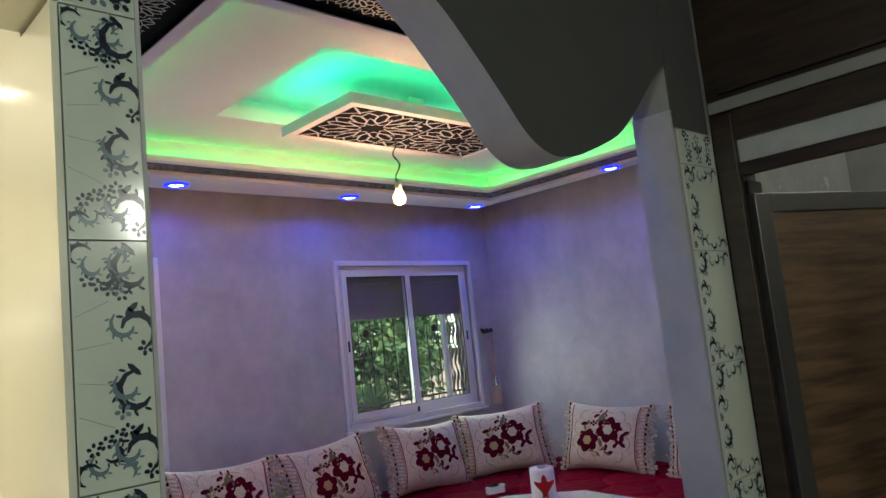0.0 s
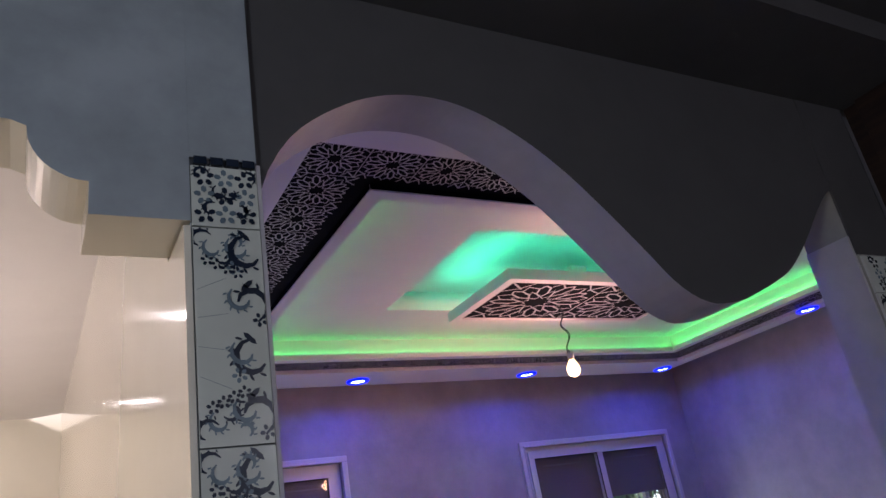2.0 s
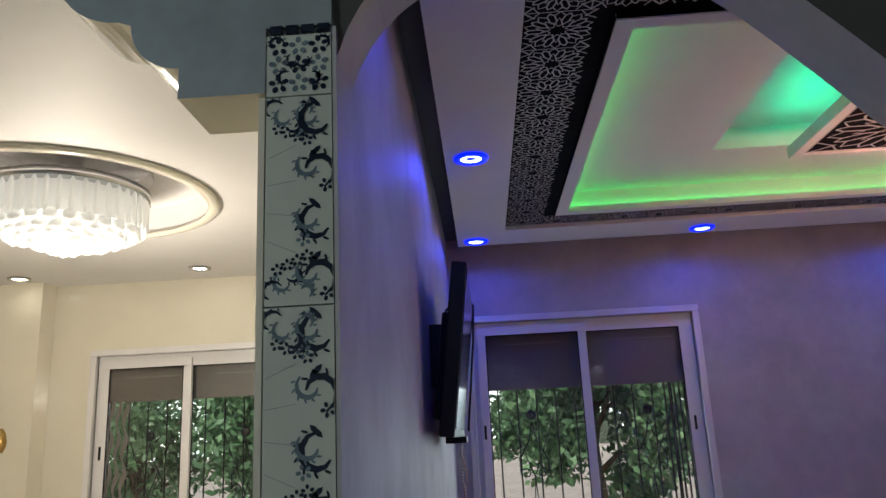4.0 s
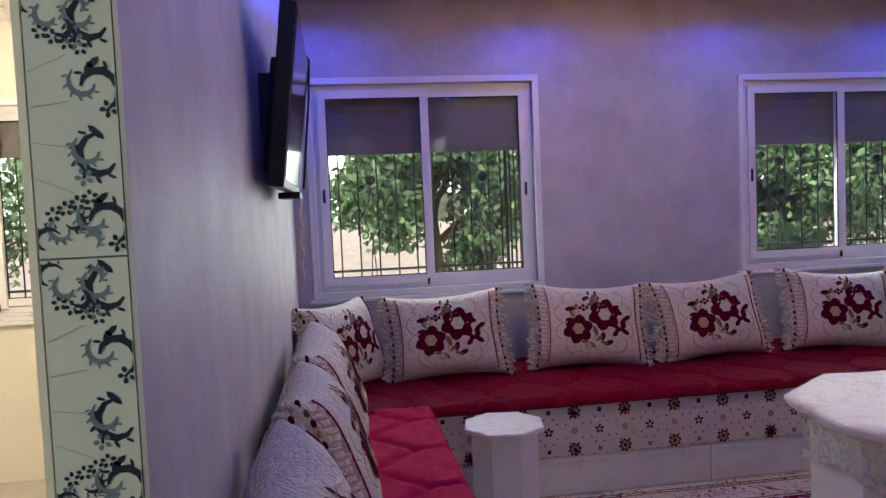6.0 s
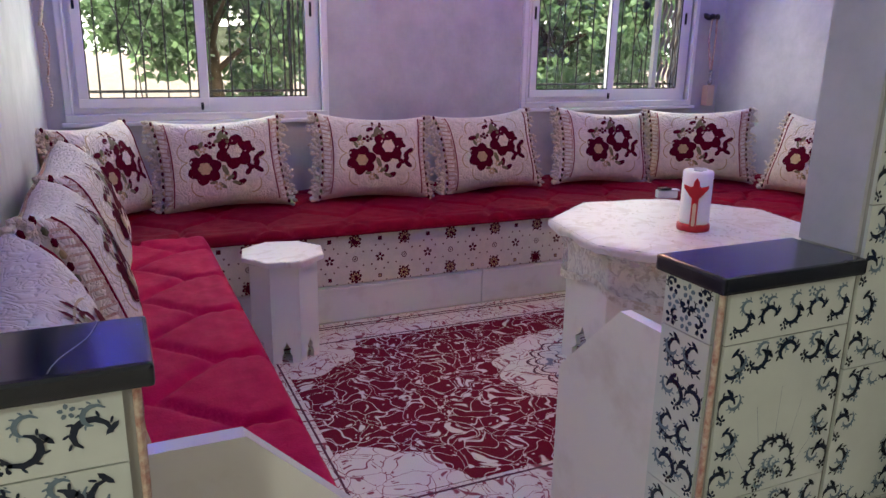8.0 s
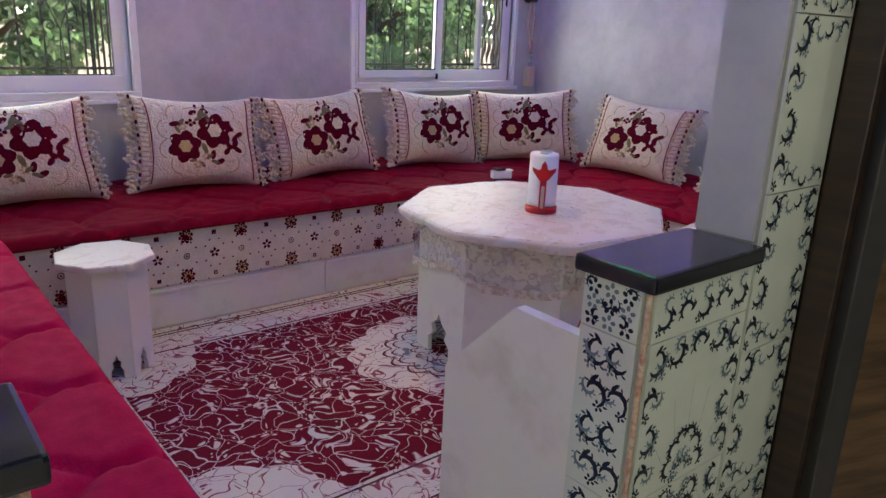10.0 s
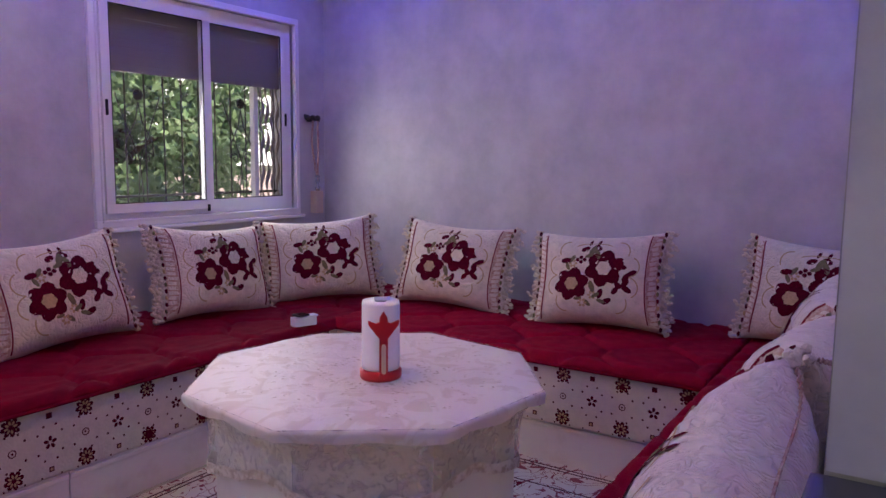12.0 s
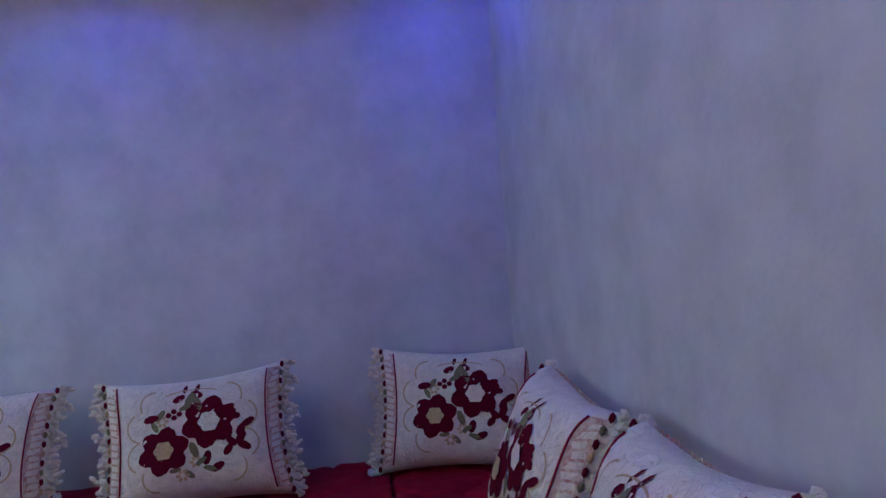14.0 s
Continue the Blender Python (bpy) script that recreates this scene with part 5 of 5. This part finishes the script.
star = [(0.013, 0.02), (0.013, 0.140), (0.022, 0.150), (0.046, 0.182), (0.048, 0.196), (0.022, 0.186), (0.013, 0.190), (0.011, 0.206), (0.0, 0.224), (-0.011, 0.206), (-0.013, 0.190), (-0.022, 0.186), (-0.048, 0.196), (-0.046, 0.182), (-0.022, 0.150), (-0.013, 0.140), (-0.013, 0.02)]
part("stem", prism([(-x, z) for x, z in star], -0.072, -0.064, LY), REDP, ph_, "red lily shaped stem")
part("inlay", prism(arc(0, 0.115, 0.007, 0, 180, 6) + arc(0, 0.035, 0.007, 180, 360, 6), -0.0745, -0.0722, LY), SKIN, ph_, "beige strip inlay")

tb = thing("charger_box", "small white box with a black phone on the bench edge", "box", m=pose(3.33, 3.60, ZS, 0, 0, -20))
part("body", boxes((-0.06, 0.06, -0.025, 0.025, 0, 0.045), bevel=0.004), PAPER, tb)
part("lid", boxes((0.02, 0.07, -0.027, 0.027, 0.045, 0.050), bevel=0.002), PAPER, tb)
pn = thing("phone", "black phone lying on the small white box", "phone", m=pose(3.33, 3.60, ZS + 0.050, 0, 0, -8))
part("body", boxes((-0.05, 0.015, -0.03, 0.03, 0, 0.009), bevel=0.003), BLACKP, pn)
part("screen", boxes((-0.046, 0.011, -0.026, 0.026, 0.009, 0.0096)), SCREEN, pn)

# television
tv = thing("television", "black flat television tilted forward on the plaster wall", "television", m=pose(X0, 2.86, 1.47))
TT = pose(0.07, 0, 0, 0, 7, 0)
def tbox(*r, bevel=0.0):
    bm = boxes(r, bevel=bevel)
    bmesh.ops.transform(bm, matrix=TT, verts=bm.verts)
    return bm


part("case", tbox(-0.03, 0.02, -0.48, 0.48, 0, 0.55, bevel=0.006), BLACKP, tv)
part("back_bulge", tbox(-0.055, -0.03, -0.38, 0.38, 0.05, 0.4, bevel=0.01), BLACKP, tv)
part("screen", tbox(0.0205, 0.0225, -0.465, 0.465, 0.025, 0.535), SCREEN, tv, "dark glossy screen")
part("bracket", boxes((0.001, 0.09, -0.12, 0.12, 0.18, 0.4), bevel=0.004), IRON, tv)
part("cable", tube([(0.05, 0.2, 0.50), (0.12, 0.35, 0.60), (0.16, 0.47, 0.56), (0.15, 0.485, 0.4), (0.11, 0.48, 0.02)], 0.005, 6), BLACKP, tv, smooth=True)
part("receiver", boxes((0.03, 0.11, 0.10, 0.30, -0.025, -0.001), bevel=0.003), BLACKP, tv)

# rosary, shutter straps
rz = thing("wall_ornament", "round pearl ornament hanging on a beaded cord", "wall ornament", m=pose(0.09, 4.46, 1.42))
ringp = [(0.012 * math.sin(a), 0.025 * math.cos(a), 0.06 * math.sin(a)) for a in (2 * math.pi * k / 24 for k in range(24))]
part("ring", tube(ringp, 0.009, 6, closed=True), FRINGE, rz, smooth=True)
part("disc", lathe([(0.004, -0.004), (0.02, 0), (0.004, 0.004)], 12), CHROME, rz)
part("hook", tube([(0, 0.0, 0.06), (0.0, 0.05, 0.11), (-0.01, 0.075, 0.12)], 0.004), IRON, rz)
bm = bmesh.new()
for k in range(24):
    bmesh.ops.create_icosphere(bm, subdivisions=1, radius=0.008, matrix=pose(0.006 * math.sin(k * 0.7), 0.012 * math.sin(k * 0.5), -0.07 - k * 0.0165))
part("beads", bm, FRINGE, rz, smooth=True)
part("cord", tube([(0, 0.02, -0.05), (0.02, 0.0, -0.16), (0.0, -0.01, -0.30)], 0.004), BRAID, rz, smooth=True)

st = thing("shutter_strap", "dark knobbed hook with a hanging cord and beige reel", "shutter strap", m=pose(4.405, 4.52, 1.515))
part("rod", tube([(-0.06, 0.02, 0.03), (0.0, 0.0, 0.01), (0.06, 0.0, 0.0)], 0.009), IRON, st, smooth=True)
for kx in (-0.055, 0.0, 0.045):
    bm = bmesh.new()
    bmesh.ops.create_icosphere(bm, subdivisions=2, radius=0.02, matrix=pose(kx, 0, 0.015))
    part("knob", bm, IRON, st, smooth=True)
part("fixing", boxes((-0.02, 0.02, 0.0, 0.039, -0.01, 0.02)), IRON, st)
part("cord", tube([(0.0, 0, 0), (-0.012, 0, -0.15), (0.02, 0, -0.32), (0.035, 0.0, -0.36)], 0.008), BRAID, st, smooth=True)
part("cord", tube([(0.045, 0, 0), (0.05, 0, -0.18), (0.04, 0.0, -0.36)], 0.008), BRAID, st, smooth=True)
part("beads", lathe([(0.006, -0.36), (0.018, -0.37), (0.006, -0.385), (0.015, -0.40), (0.006, -0.43), (0.02, -0.45), (0.012, -0.47)], 12, cx=0.04), CHROME, st, smooth=True)
part("reel_box", boxes((0.008, 0.075, -0.02, 0.039, -0.62, -0.47), bevel=0.006), SKIN, st, "beige strap box")

# rug
rug = thing("rug", "crimson and cream flowered salon rug", "rug", m=pose(2.12, 2.68, FZ + 0.001))
RWX, RWY = 1.45, 0.88
part("base", boxes((-RWX, RWX, -RWY, RWY, 0, 0.008), bevel=0.002), RUG_CREAM, rug, "cream patterned border")
part("field", boxes((-RWX + 0.26, RWX - 0.26, -RWY + 0.26, RWY - 0.26, 0.008, 0.0095)), RUG_RED, rug, "crimson field with cream scrolls")
for q in (0.045, 0.07, 0.235):
    bm = bmesh.new()
    a, b, w = RWX - q, RWY - q, 0.008
    for r in ((-a, a, b - w, b), (-a, a, -b, -b + w), (-a, -a + w, -b + w, b - w), (a - w, a, -b + w, b - w)):
        cube(bm, *r, 0.0081, 0.0092)
    part("border_line", bm, RUG_LINE, rug)


def lobed(r, n, amp, m=96):
    return [((r + amp * abs(math.cos(n * t / 2))) * math.cos(t), (r + amp * abs(math.cos(n * t / 2))) * 0.85 * math.sin(t)) for t in (2 * math.pi * k / m for k in range(m))]


zz = 0.0095
for r, mt, nm in ((0.44, RUG_CREAM, "medallion"), (0.285, RUG_LINE, "medallion_ring"), (0.272, RUG_CREAM, "medallion_ring"), (0.245, RUG_LINE, "medallion_ring"), (0.235, RUG_MED, "medallion_heart"), (0.16, RUG_LINE, "medallion_ring"), (0.15, RUG_CREAM, "medallion_heart"), (0.09, RUG_RED, "medallion_heart")):
    part(nm, prism(lobed(r, 16, 0.04), zz, zz + 0.0006, lambda p, q, d: (p + 0.10, q + 0.0, d)), mt, rug)
    zz += 0.0006
for sx in (-1, 1):
    for sy in (-1, 1):
        bm = prism([(0, 0)] + [((0.34 + 0.03 * abs(math.cos(5 * t))) * math.cos(t), (0.30 + 0.03 * abs(math.cos(5 * t))) * math.sin(t)) for t in (math.pi / 2 * k / 20 for k in range(21))],
                   0.0095, 0.0102, lambda p, q, d: (sx * (RWX - 0.26 - p), sy * (RWY - 0.26 - q), d))
        part("corner_spandrel", bm, RUG_CREAM, rug)


# ---------- outdoors ----------
structure("ground", boxes((-60, 60, 4.8, 120, -0.4, -0.25)), SAND, label="dry sandy ground")
structure("far_hedge", boxes((3, 16, 90, 92, -0.25, 3.0), (22, 60, 96, 98, -0.25, 2.6)), HEDGE)
structure("backdrop", boxes((-150, 150, 118, 118.5, -0.3, 90)), SKY, label="pale hazy white sky")


def tree(label, x, y, h, cr, cz, n, seed, size=0.085, flat=1.0):
    rnd = np.random.RandomState(seed)
    t = thing("tree", label, "tree", "garden trees", pose(x, y, -0.25))
    bm = bmesh.new()
    tube([(0, 0, 0), (0.04, 0.03, cz * 0.4), (-0.03, 0.02, cz * 0.8), (0.02, 0, cz * 1.15)], [0.11, 0.09, 0.07, 0.04], 8, bm)
    for k in range(7):
        a = k * 2.4
        z = cz * (0.55 + 0.07 * k)
        tube([(0, 0, z), (0.35 * math.cos(a), 0.35 * math.sin(a), z + 0.3), (0.8 * cr * math.cos(a), 0.8 * cr * math.sin(a), z + 0.55)], [0.045, 0.03, 0.012], 6, bm)
    part("trunk", bm, BARK, t, smooth=True)
    cl = []
    for k in range(26):
        d = rnd.normal(size=3)
        d /= np.linalg.norm(d)
        cl.append(d * rnd.uniform(0.35, 0.95) * np.array([cr, cr * flat, h]) + np.array([0, 0, cz]))
    cl = np.array(cl)
    for mi, mt in enumerate((LEAF, LEAF2)):
        cnt = int(n * (0.65, 0.35)[mi])
        c = cl[rnd.randint(0, len(cl), cnt)] + np.clip(rnd.normal(size=(cnt, 3)), -2, 2) * cr * 0.17
        a = rnd.normal(size=(cnt, 3))
        a /= np.linalg.norm(a, axis=1)[:, None]
        b = np.cross(a, rnd.normal(size=(cnt, 3)))
        b /= np.linalg.norm(b, axis=1)[:, None]
        s = rnd.uniform(0.5, 1.0, (cnt, 1)) * size
        v = np.stack([c - a * s, c + b * s * 0.45, c + a * s, c - b * s * 0.45], 1).reshape(-1, 3)
        me = bpy.data.meshes.new("crown")
        me.from_pydata(v.tolist(), [], [(4 * i, 4 * i + 1, 4 * i + 2, 4 * i + 3) for i in range(cnt)])
        me.materials.append(mt)
        o = new("crown", me)
        o.parent = t
        tagged(o, kind="stuff")
    return t


tree("leafy green tree in front of the dry field", 1.50, 9.3, 1.45, 1.12, 2.15, 26000, 1)
tree("dense green tree close to the second window", 5.05, 7.7, 1.7, 1.25, 1.9, 26000, 2, 0.07)
tree("green tree outside the cream room", -2.2, 9.5, 1.3, 1.3, 1.9, 14000, 3)
tree("small green tree beside the cream room window", -4.6, 10.5, 1.0, 1.1, 1.7, 5000, 4)
random.seed(9)


def shrub(name, label, x, y, z, r, n, size, seed, cat):
    rnd = random.Random(seed)
    t = thing(name, label, cat, "", pose(x, y, z))
    bm = bmesh.new()
    for k in range(n):
        a, e = rnd.uniform(0, 6.28), rnd.uniform(0.3, 1.4)
        d = Vector((math.cos(a) * math.cos(e), math.sin(a) * math.cos(e), math.sin(e)))
        p = d * r * rnd.uniform(0.3, 1)
        s = d.cross(Vector((0, 0, 1))).normalized() * size * 0.4
        bm.faces.new([bm.verts.new(q) for q in (p, p + d * size * 0.5 + s, p + d * size, p + d * size * 0.5 - s)])
    part("foliage", bm, LEAF2, t)
    part("stem", tube([(0, 0, 0), (0, 0, r)], 0.01), BARK, t)
    return t


low = structure("garden_ledge", boxes((2.9, 4.6, 5.05, 5.35, -0.25, 0.80)), WHITEG)
pt = thing("planter", "terracotta planter on the outer ledge", "planter", m=pose(3.62, 5.2, 0.80))
part("pot", boxes((-0.18, 0.18, -0.09, 0.09, 0, 0.13), bevel=0.015), CLAY, pt)
shrub("potted_plant", "bright green plant in the terracotta planter", 3.62, 5.2, 0.92, 0.20, 260, 0.07, 1, "plant")
shrub("bush", "low grey green bush by the post", 0.35, 9.8, -0.25, 0.7, 700, 0.12, 2, "bush")
shrub("bush", "low bush under the second window tree", 4.6, 6.6, -0.25, 0.9, 900, 0.12, 6, "bush")
al = thing("aloe_plant", "spiky green aloe on the dry ground", "plant", m=pose(2.55, 9.4, -0.25))
for k in range(9):
    a = k * 0.7
    part("leaf", tube([(0, 0, 0), (0.12 * math.cos(a), 0.12 * math.sin(a), 0.28), (0.30 * math.cos(a), 0.30 * math.sin(a), 0.60)], [0.04, 0.03, 0.003], 5), LEAF, al)
po = thing("fence_post", "short weathered wooden post in the field", "post", m=pose(0.62, 8.8, -0.25))
part("shaft", boxes((-0.07, 0.07, -0.07, 0.07, 0, 0.85), bevel=0.01), BARK, po)
for px in (-6, -3.5, 3.0, 11.0):
    q = thing("fence_post", "slim grey post of the field fence", "post", "field fence posts", pose(px, 20, -0.25))
    part("shaft", tube([(0, 0, 0), (0, 0, 1.3)], 0.05), BARK, q)


# ---------- tiled half walls and pillar tiles ----------
def crescent(bm, cx, cy, r, a0, a1, w, put, mi=0):
    n = 7
    pts = arc(cx, cy, r, a0, a1, n, 0.62)
    ribbon(bm, pts, [w * (0.15 + 0.85 * math.sin(math.pi * (i + 0.4) / (n + 0.8))) for i in range(n + 1)], put, mi)
    for i in range(1, 7):
        x, y = pts[i]
        a = radians(a0 + (a1 - a0) * i / n)
        blob2(bm, x + w * 0.7 * math.cos(a), y + w * 0.7 * math.sin(a), w * 0.52, w * 0.20, a + 0.7, put, 6, mi)


def tiny_flower(bm, cx, cy, r, put, mi=0):
    for k in range(5):
        a = 2 * math.pi * k / 5 + 0.4
        blob2(bm, cx + r * math.cos(a), cy + r * math.sin(a), r * 0.55, r * 0.42, a, put, 6, mi)


def border(bm, L, w, put, s=1.0):
    """A run of scrolls of length L along the first axis and width w across."""
    n = max(1, round(L / (0.068 * s)))
    d = L / n
    for i in range(n):
        c = d * (i + 0.5)
        crescent(bm, c, w * 0.42, d * 0.36, 200 + 160 * (i % 2), 440 + 160 * (i % 2), 0.010 * s, put)
        crescent(bm, c + d * 0.1, w * 0.70, d * 0.24, 40, 260, 0.007 * s, put, 1)
        tiny_flower(bm, c - d * 0.3, w * (0.85 if i % 2 else 0.15), 0.007 * s, put, i % 2)
        blob2(bm, c + d * 0.36, w * 0.5, 0.012 * s, 0.004 * s, 0.8 if i % 2 else -0.8, put, 6, 0)


def tile_face(parent, u0, u1, z0, z1, us, zs, frame_, deco):
    """Glazed tiles on a grid of joints; frame_(u, z, d) gives the place d in front of the wall."""
    for a, b in zip(us, us[1:]):
        for c, d in zip(zs, zs[1:]):
            g_ = 0.0012
            bm = prism([(a + g_, c + g_), (b - g_, c + g_), (b - g_, d - g_), (a + g_, d - g_)], 0.0, 0.006, frame_)
            t = part("tile", bm, TILE, parent)
            bm = bmesh.new()
            put = lambda p, q, a=a, b=b, c=c, d=d: frame_(min(max(p, a + 0.002), b - 0.002), min(max(q, c + 0.002), d - 0.002), 0.0064 + LIFT[0] * 0.00008)
            deco(bm, a, b, c, d, put)
            if bm.faces:
                for f in bm.faces:
                    f.smooth = False
                part("glaze_scroll", bm, [INK, INK2], t, "blue black painted scrolls")
            else:
                bm.free()


def swap(put, a, c, flip=False, w=0):
    """Turns along, across into the tile's own axes, upright."""
    return lambda p, q: put(a + (w - q if flip else q), c + p)


def deco_pillar(bm, a, b, c, d, put):
    h, w = d - c, b - a
    if h < 0.15:
        for i in range(3):
            for j in range(3):
                tiny_flower(bm, a + w * (0.2 + 0.3 * i), c + h * (0.2 + 0.3 * j), 0.010, put, (i + j) % 2)
        for k in range(6):
            crescent(bm, a + w * (0.15 + 0.14 * k), c + h * (0.15 + 0.14 * k if k % 2 else 0.85 - 0.14 * k), 0.012, 60 * k, 60 * k + 220, 0.005, put)
        return
    border(bm, h, 0.045, swap(put, b - 0.048, c, True, 0.045), 1.0)
    for s in (0, 1):
        zc = c + (0.02 if s == 0 else h - 0.02)
        for k in range(4):
            crescent(bm, a + w * (0.12 + 0.16 * k), zc + (1 if s == 0 else -1) * 0.012 * (k % 3), 0.016 - 0.002 * k, 90 * k + 30, 90 * k + 250, 0.006, put, k % 2)
            tiny_flower(bm, a + w * (0.2 + 0.14 * k), zc + (1 if s == 0 else -1) * (0.03 + 0.006 * k), 0.006, put)
    for k in range(4):
        zq = c + h * (0.3 + 0.13 * k)
        ribbon(bm, [(a + 0.004, zq), (b - 0.052, zq + 0.012 * (k - 1.5))], 0.0006, put, 1)


pil_ob = [o for o in scene.objects if o.name == "pillar"][0]
ZJ = [0.14 + 0.302 * k for k in range(7)] + [2.05]
ZJ[6] = 1.952
tile_face(pil_ob, 0, 0, 0, 0, [-0.046, X0], [FZ] + ZJ, lambda p, q, d: (p, 1.0265 - d, q), deco_pillar)
bm = bmesh.new()
for k in range(4):
    cube(bm, -0.040 + k * 0.023, -0.022 + k * 0.023, 1.0185, 1.0262, 2.052, 2.064)
part("dentil_row", bm, INK, pil_ob)
pier_ob = [o for o in scene.objects if o.name == "wall_pier"][0]


def deco_pier(bm, a, b, c, d, put):
    h, w = d - c, b - a
    if h < 0.15:
        return deco_pillar(bm, a, b, c, d, put)
    border(bm, h, 0.045, swap(put, a + 0.003, c), 1.0)
    if c < 0.9:
        border(bm, h, 0.04, swap(put, b - 0.043, c, True, 0.04), 1.0)
    for k in range(5):
        crescent(bm, a + w * (0.3 + 0.14 * k), c + 0.02 + 0.008 * (k % 2), 0.015, 80 * k, 80 * k + 230, 0.006, put, k % 2)
        crescent(bm, a + w * (0.3 + 0.14 * k), d - 0.02 - 0.008 * (k % 2), 0.015, 80 * k + 40, 80 * k + 270, 0.006, put, k % 2)


tile_face(pier_ob, 0, 0, 0, 0, [1.505, 1.70], [FZ] + ZJ[:6] + [1.888, 1.985], lambda p, q, d: (p, 1.0265 - d, q), deco_pier)


def half_wall(label, x0, x1, open_x, sgn):
    t = structure("half_wall", boxes((x0, x1, 1.0265, YI, 0, 0.928)), GROUT, label=label)

    def deco(bm, a, b, c, d, put):
        w, h = b - a, d - c
        if h < 0.12:
            border(bm, w - 0.01, h * 0.85, lambda p, q: put(a + 0.005 + p, c + h * 0.08 + q), 0.9)
            return
        border(bm, h - 0.01, 0.045, swap(put, a + 0.004, c + 0.005), 1.0)
        border(bm, h - 0.01, 0.045, swap(put, b - 0.049, c + 0.005, True, 0.045), 1.0)
        top = c > 0.5
        border(bm, w - 0.1, 0.045, (lambda p, q: put(a + 0.05 + p, d - 0.05 + q)) if top else (lambda p, q: put(a + 0.05 + p, c + 0.005 + q)), 1.0)
        zm = c if top else d
        sg = 1 if top else -1
        for k in range(6):
            an = 15 + 30 * k
            crescent(bm, (a + b) / 2 + 0.042 * math.cos(radians(an)), zm + sg * (0.012 + 0.075 * math.sin(radians(an))), 0.020, an - 90, an + 110, 0.009, put)
            crescent(bm, (a + b) / 2 + 0.022 * math.cos(radians(an)), zm + sg * (0.008 + 0.045 * math.sin(radians(an))), 0.012, an, an + 200, 0.006, put, 1)
            tiny_flower(bm, (a + b) / 2 + 0.030 * math.cos(radians(an + 15)), zm + sg * (0.01 + 0.03 * math.sin(radians(an + 15))), 0.006, put)
        for k in range(5):
            an = radians(25 + 32 * k)
            ribbon(bm, [((a + b) / 2 + 0.07 * math.cos(an), zm + sg * 0.11 * math.sin(an)), ((a + b) / 2 + 0.10 * math.cos(an), zm + sg * 0.2 * math.sin(an))], 0.0006, put, 1)

    zs = [FZ, 0.24, 0.54, 0.835, 0.926]
    tile_face(t, 0, 0, 0, 0, [x0 + (0.012 if sgn < 0 else 0), x1 - (0.012 if sgn > 0 else 0)], zs, lambda p, q, d: (p, 1.0265 - d, q), deco)

    def deco2(bm, a, b, c, d, put):
        h = d - c
        if h > 0.12:
            border(bm, h - 0.01, 0.045, swap(put, a + 0.008, c + 0.005), 1.0)
            border(bm, h - 0.01, 0.04, swap(put, a + 0.055, c + 0.005), 1.1)
        else:
            deco_pillar(bm, a, b, c, d, put)

    tile_face(t, 0, 0, 0, 0, [1.033, YI], zs, (lambda p, q, d: (x0 - d, p, q)) if sgn < 0 else (lambda p, q, d: (x1 + d, p, q)), deco2)
    part("corner_bead", tube([(x0 - 0.002 if sgn < 0 else x1 + 0.002, 1.0225, 0), (x0 - 0.002 if sgn < 0 else x1 + 0.002, 1.0225, 0.926)], 0.005, 8), BRAID, t, "brown corner bead")
    c = thing("ledge_slab", label.replace("half wall", "ledge slab of black veined marble"), "ledge", "black marble ledges")
    a, b = (x0 - 0.022, x1) if sgn < 0 else (x0, x1 + 0.022)
    part("slab", boxes((a, b, 1.002, 1.162, 0.929, 0.958), bevel=0.006), BLACKM, c, "polished black marble slab")
    for vx, bend in ((0.14, 0.005), (0.66, -0.004)) if sgn > 0 else ():
        x_ = a + (b - a) * vx
        bm = bmesh.new()
        ribbon(bm, [(x_ + 0.05 * k / 8 + bend * math.sin(k * 0.9), 1.012 + 0.14 * k / 8) for k in range(9)], 0.0013, lambda p, q: (min(p, b - 0.01), q, 0.9584))
        part("vein", bm, GROUT, c, "pale marble vein")


half_wall("blue and ivory tiled half wall by the television bench", X0 + 0.007, 0.340, 0, 1)
half_wall("blue and ivory tiled half wall beside the pier", 1.198, 1.496, 0, -1)
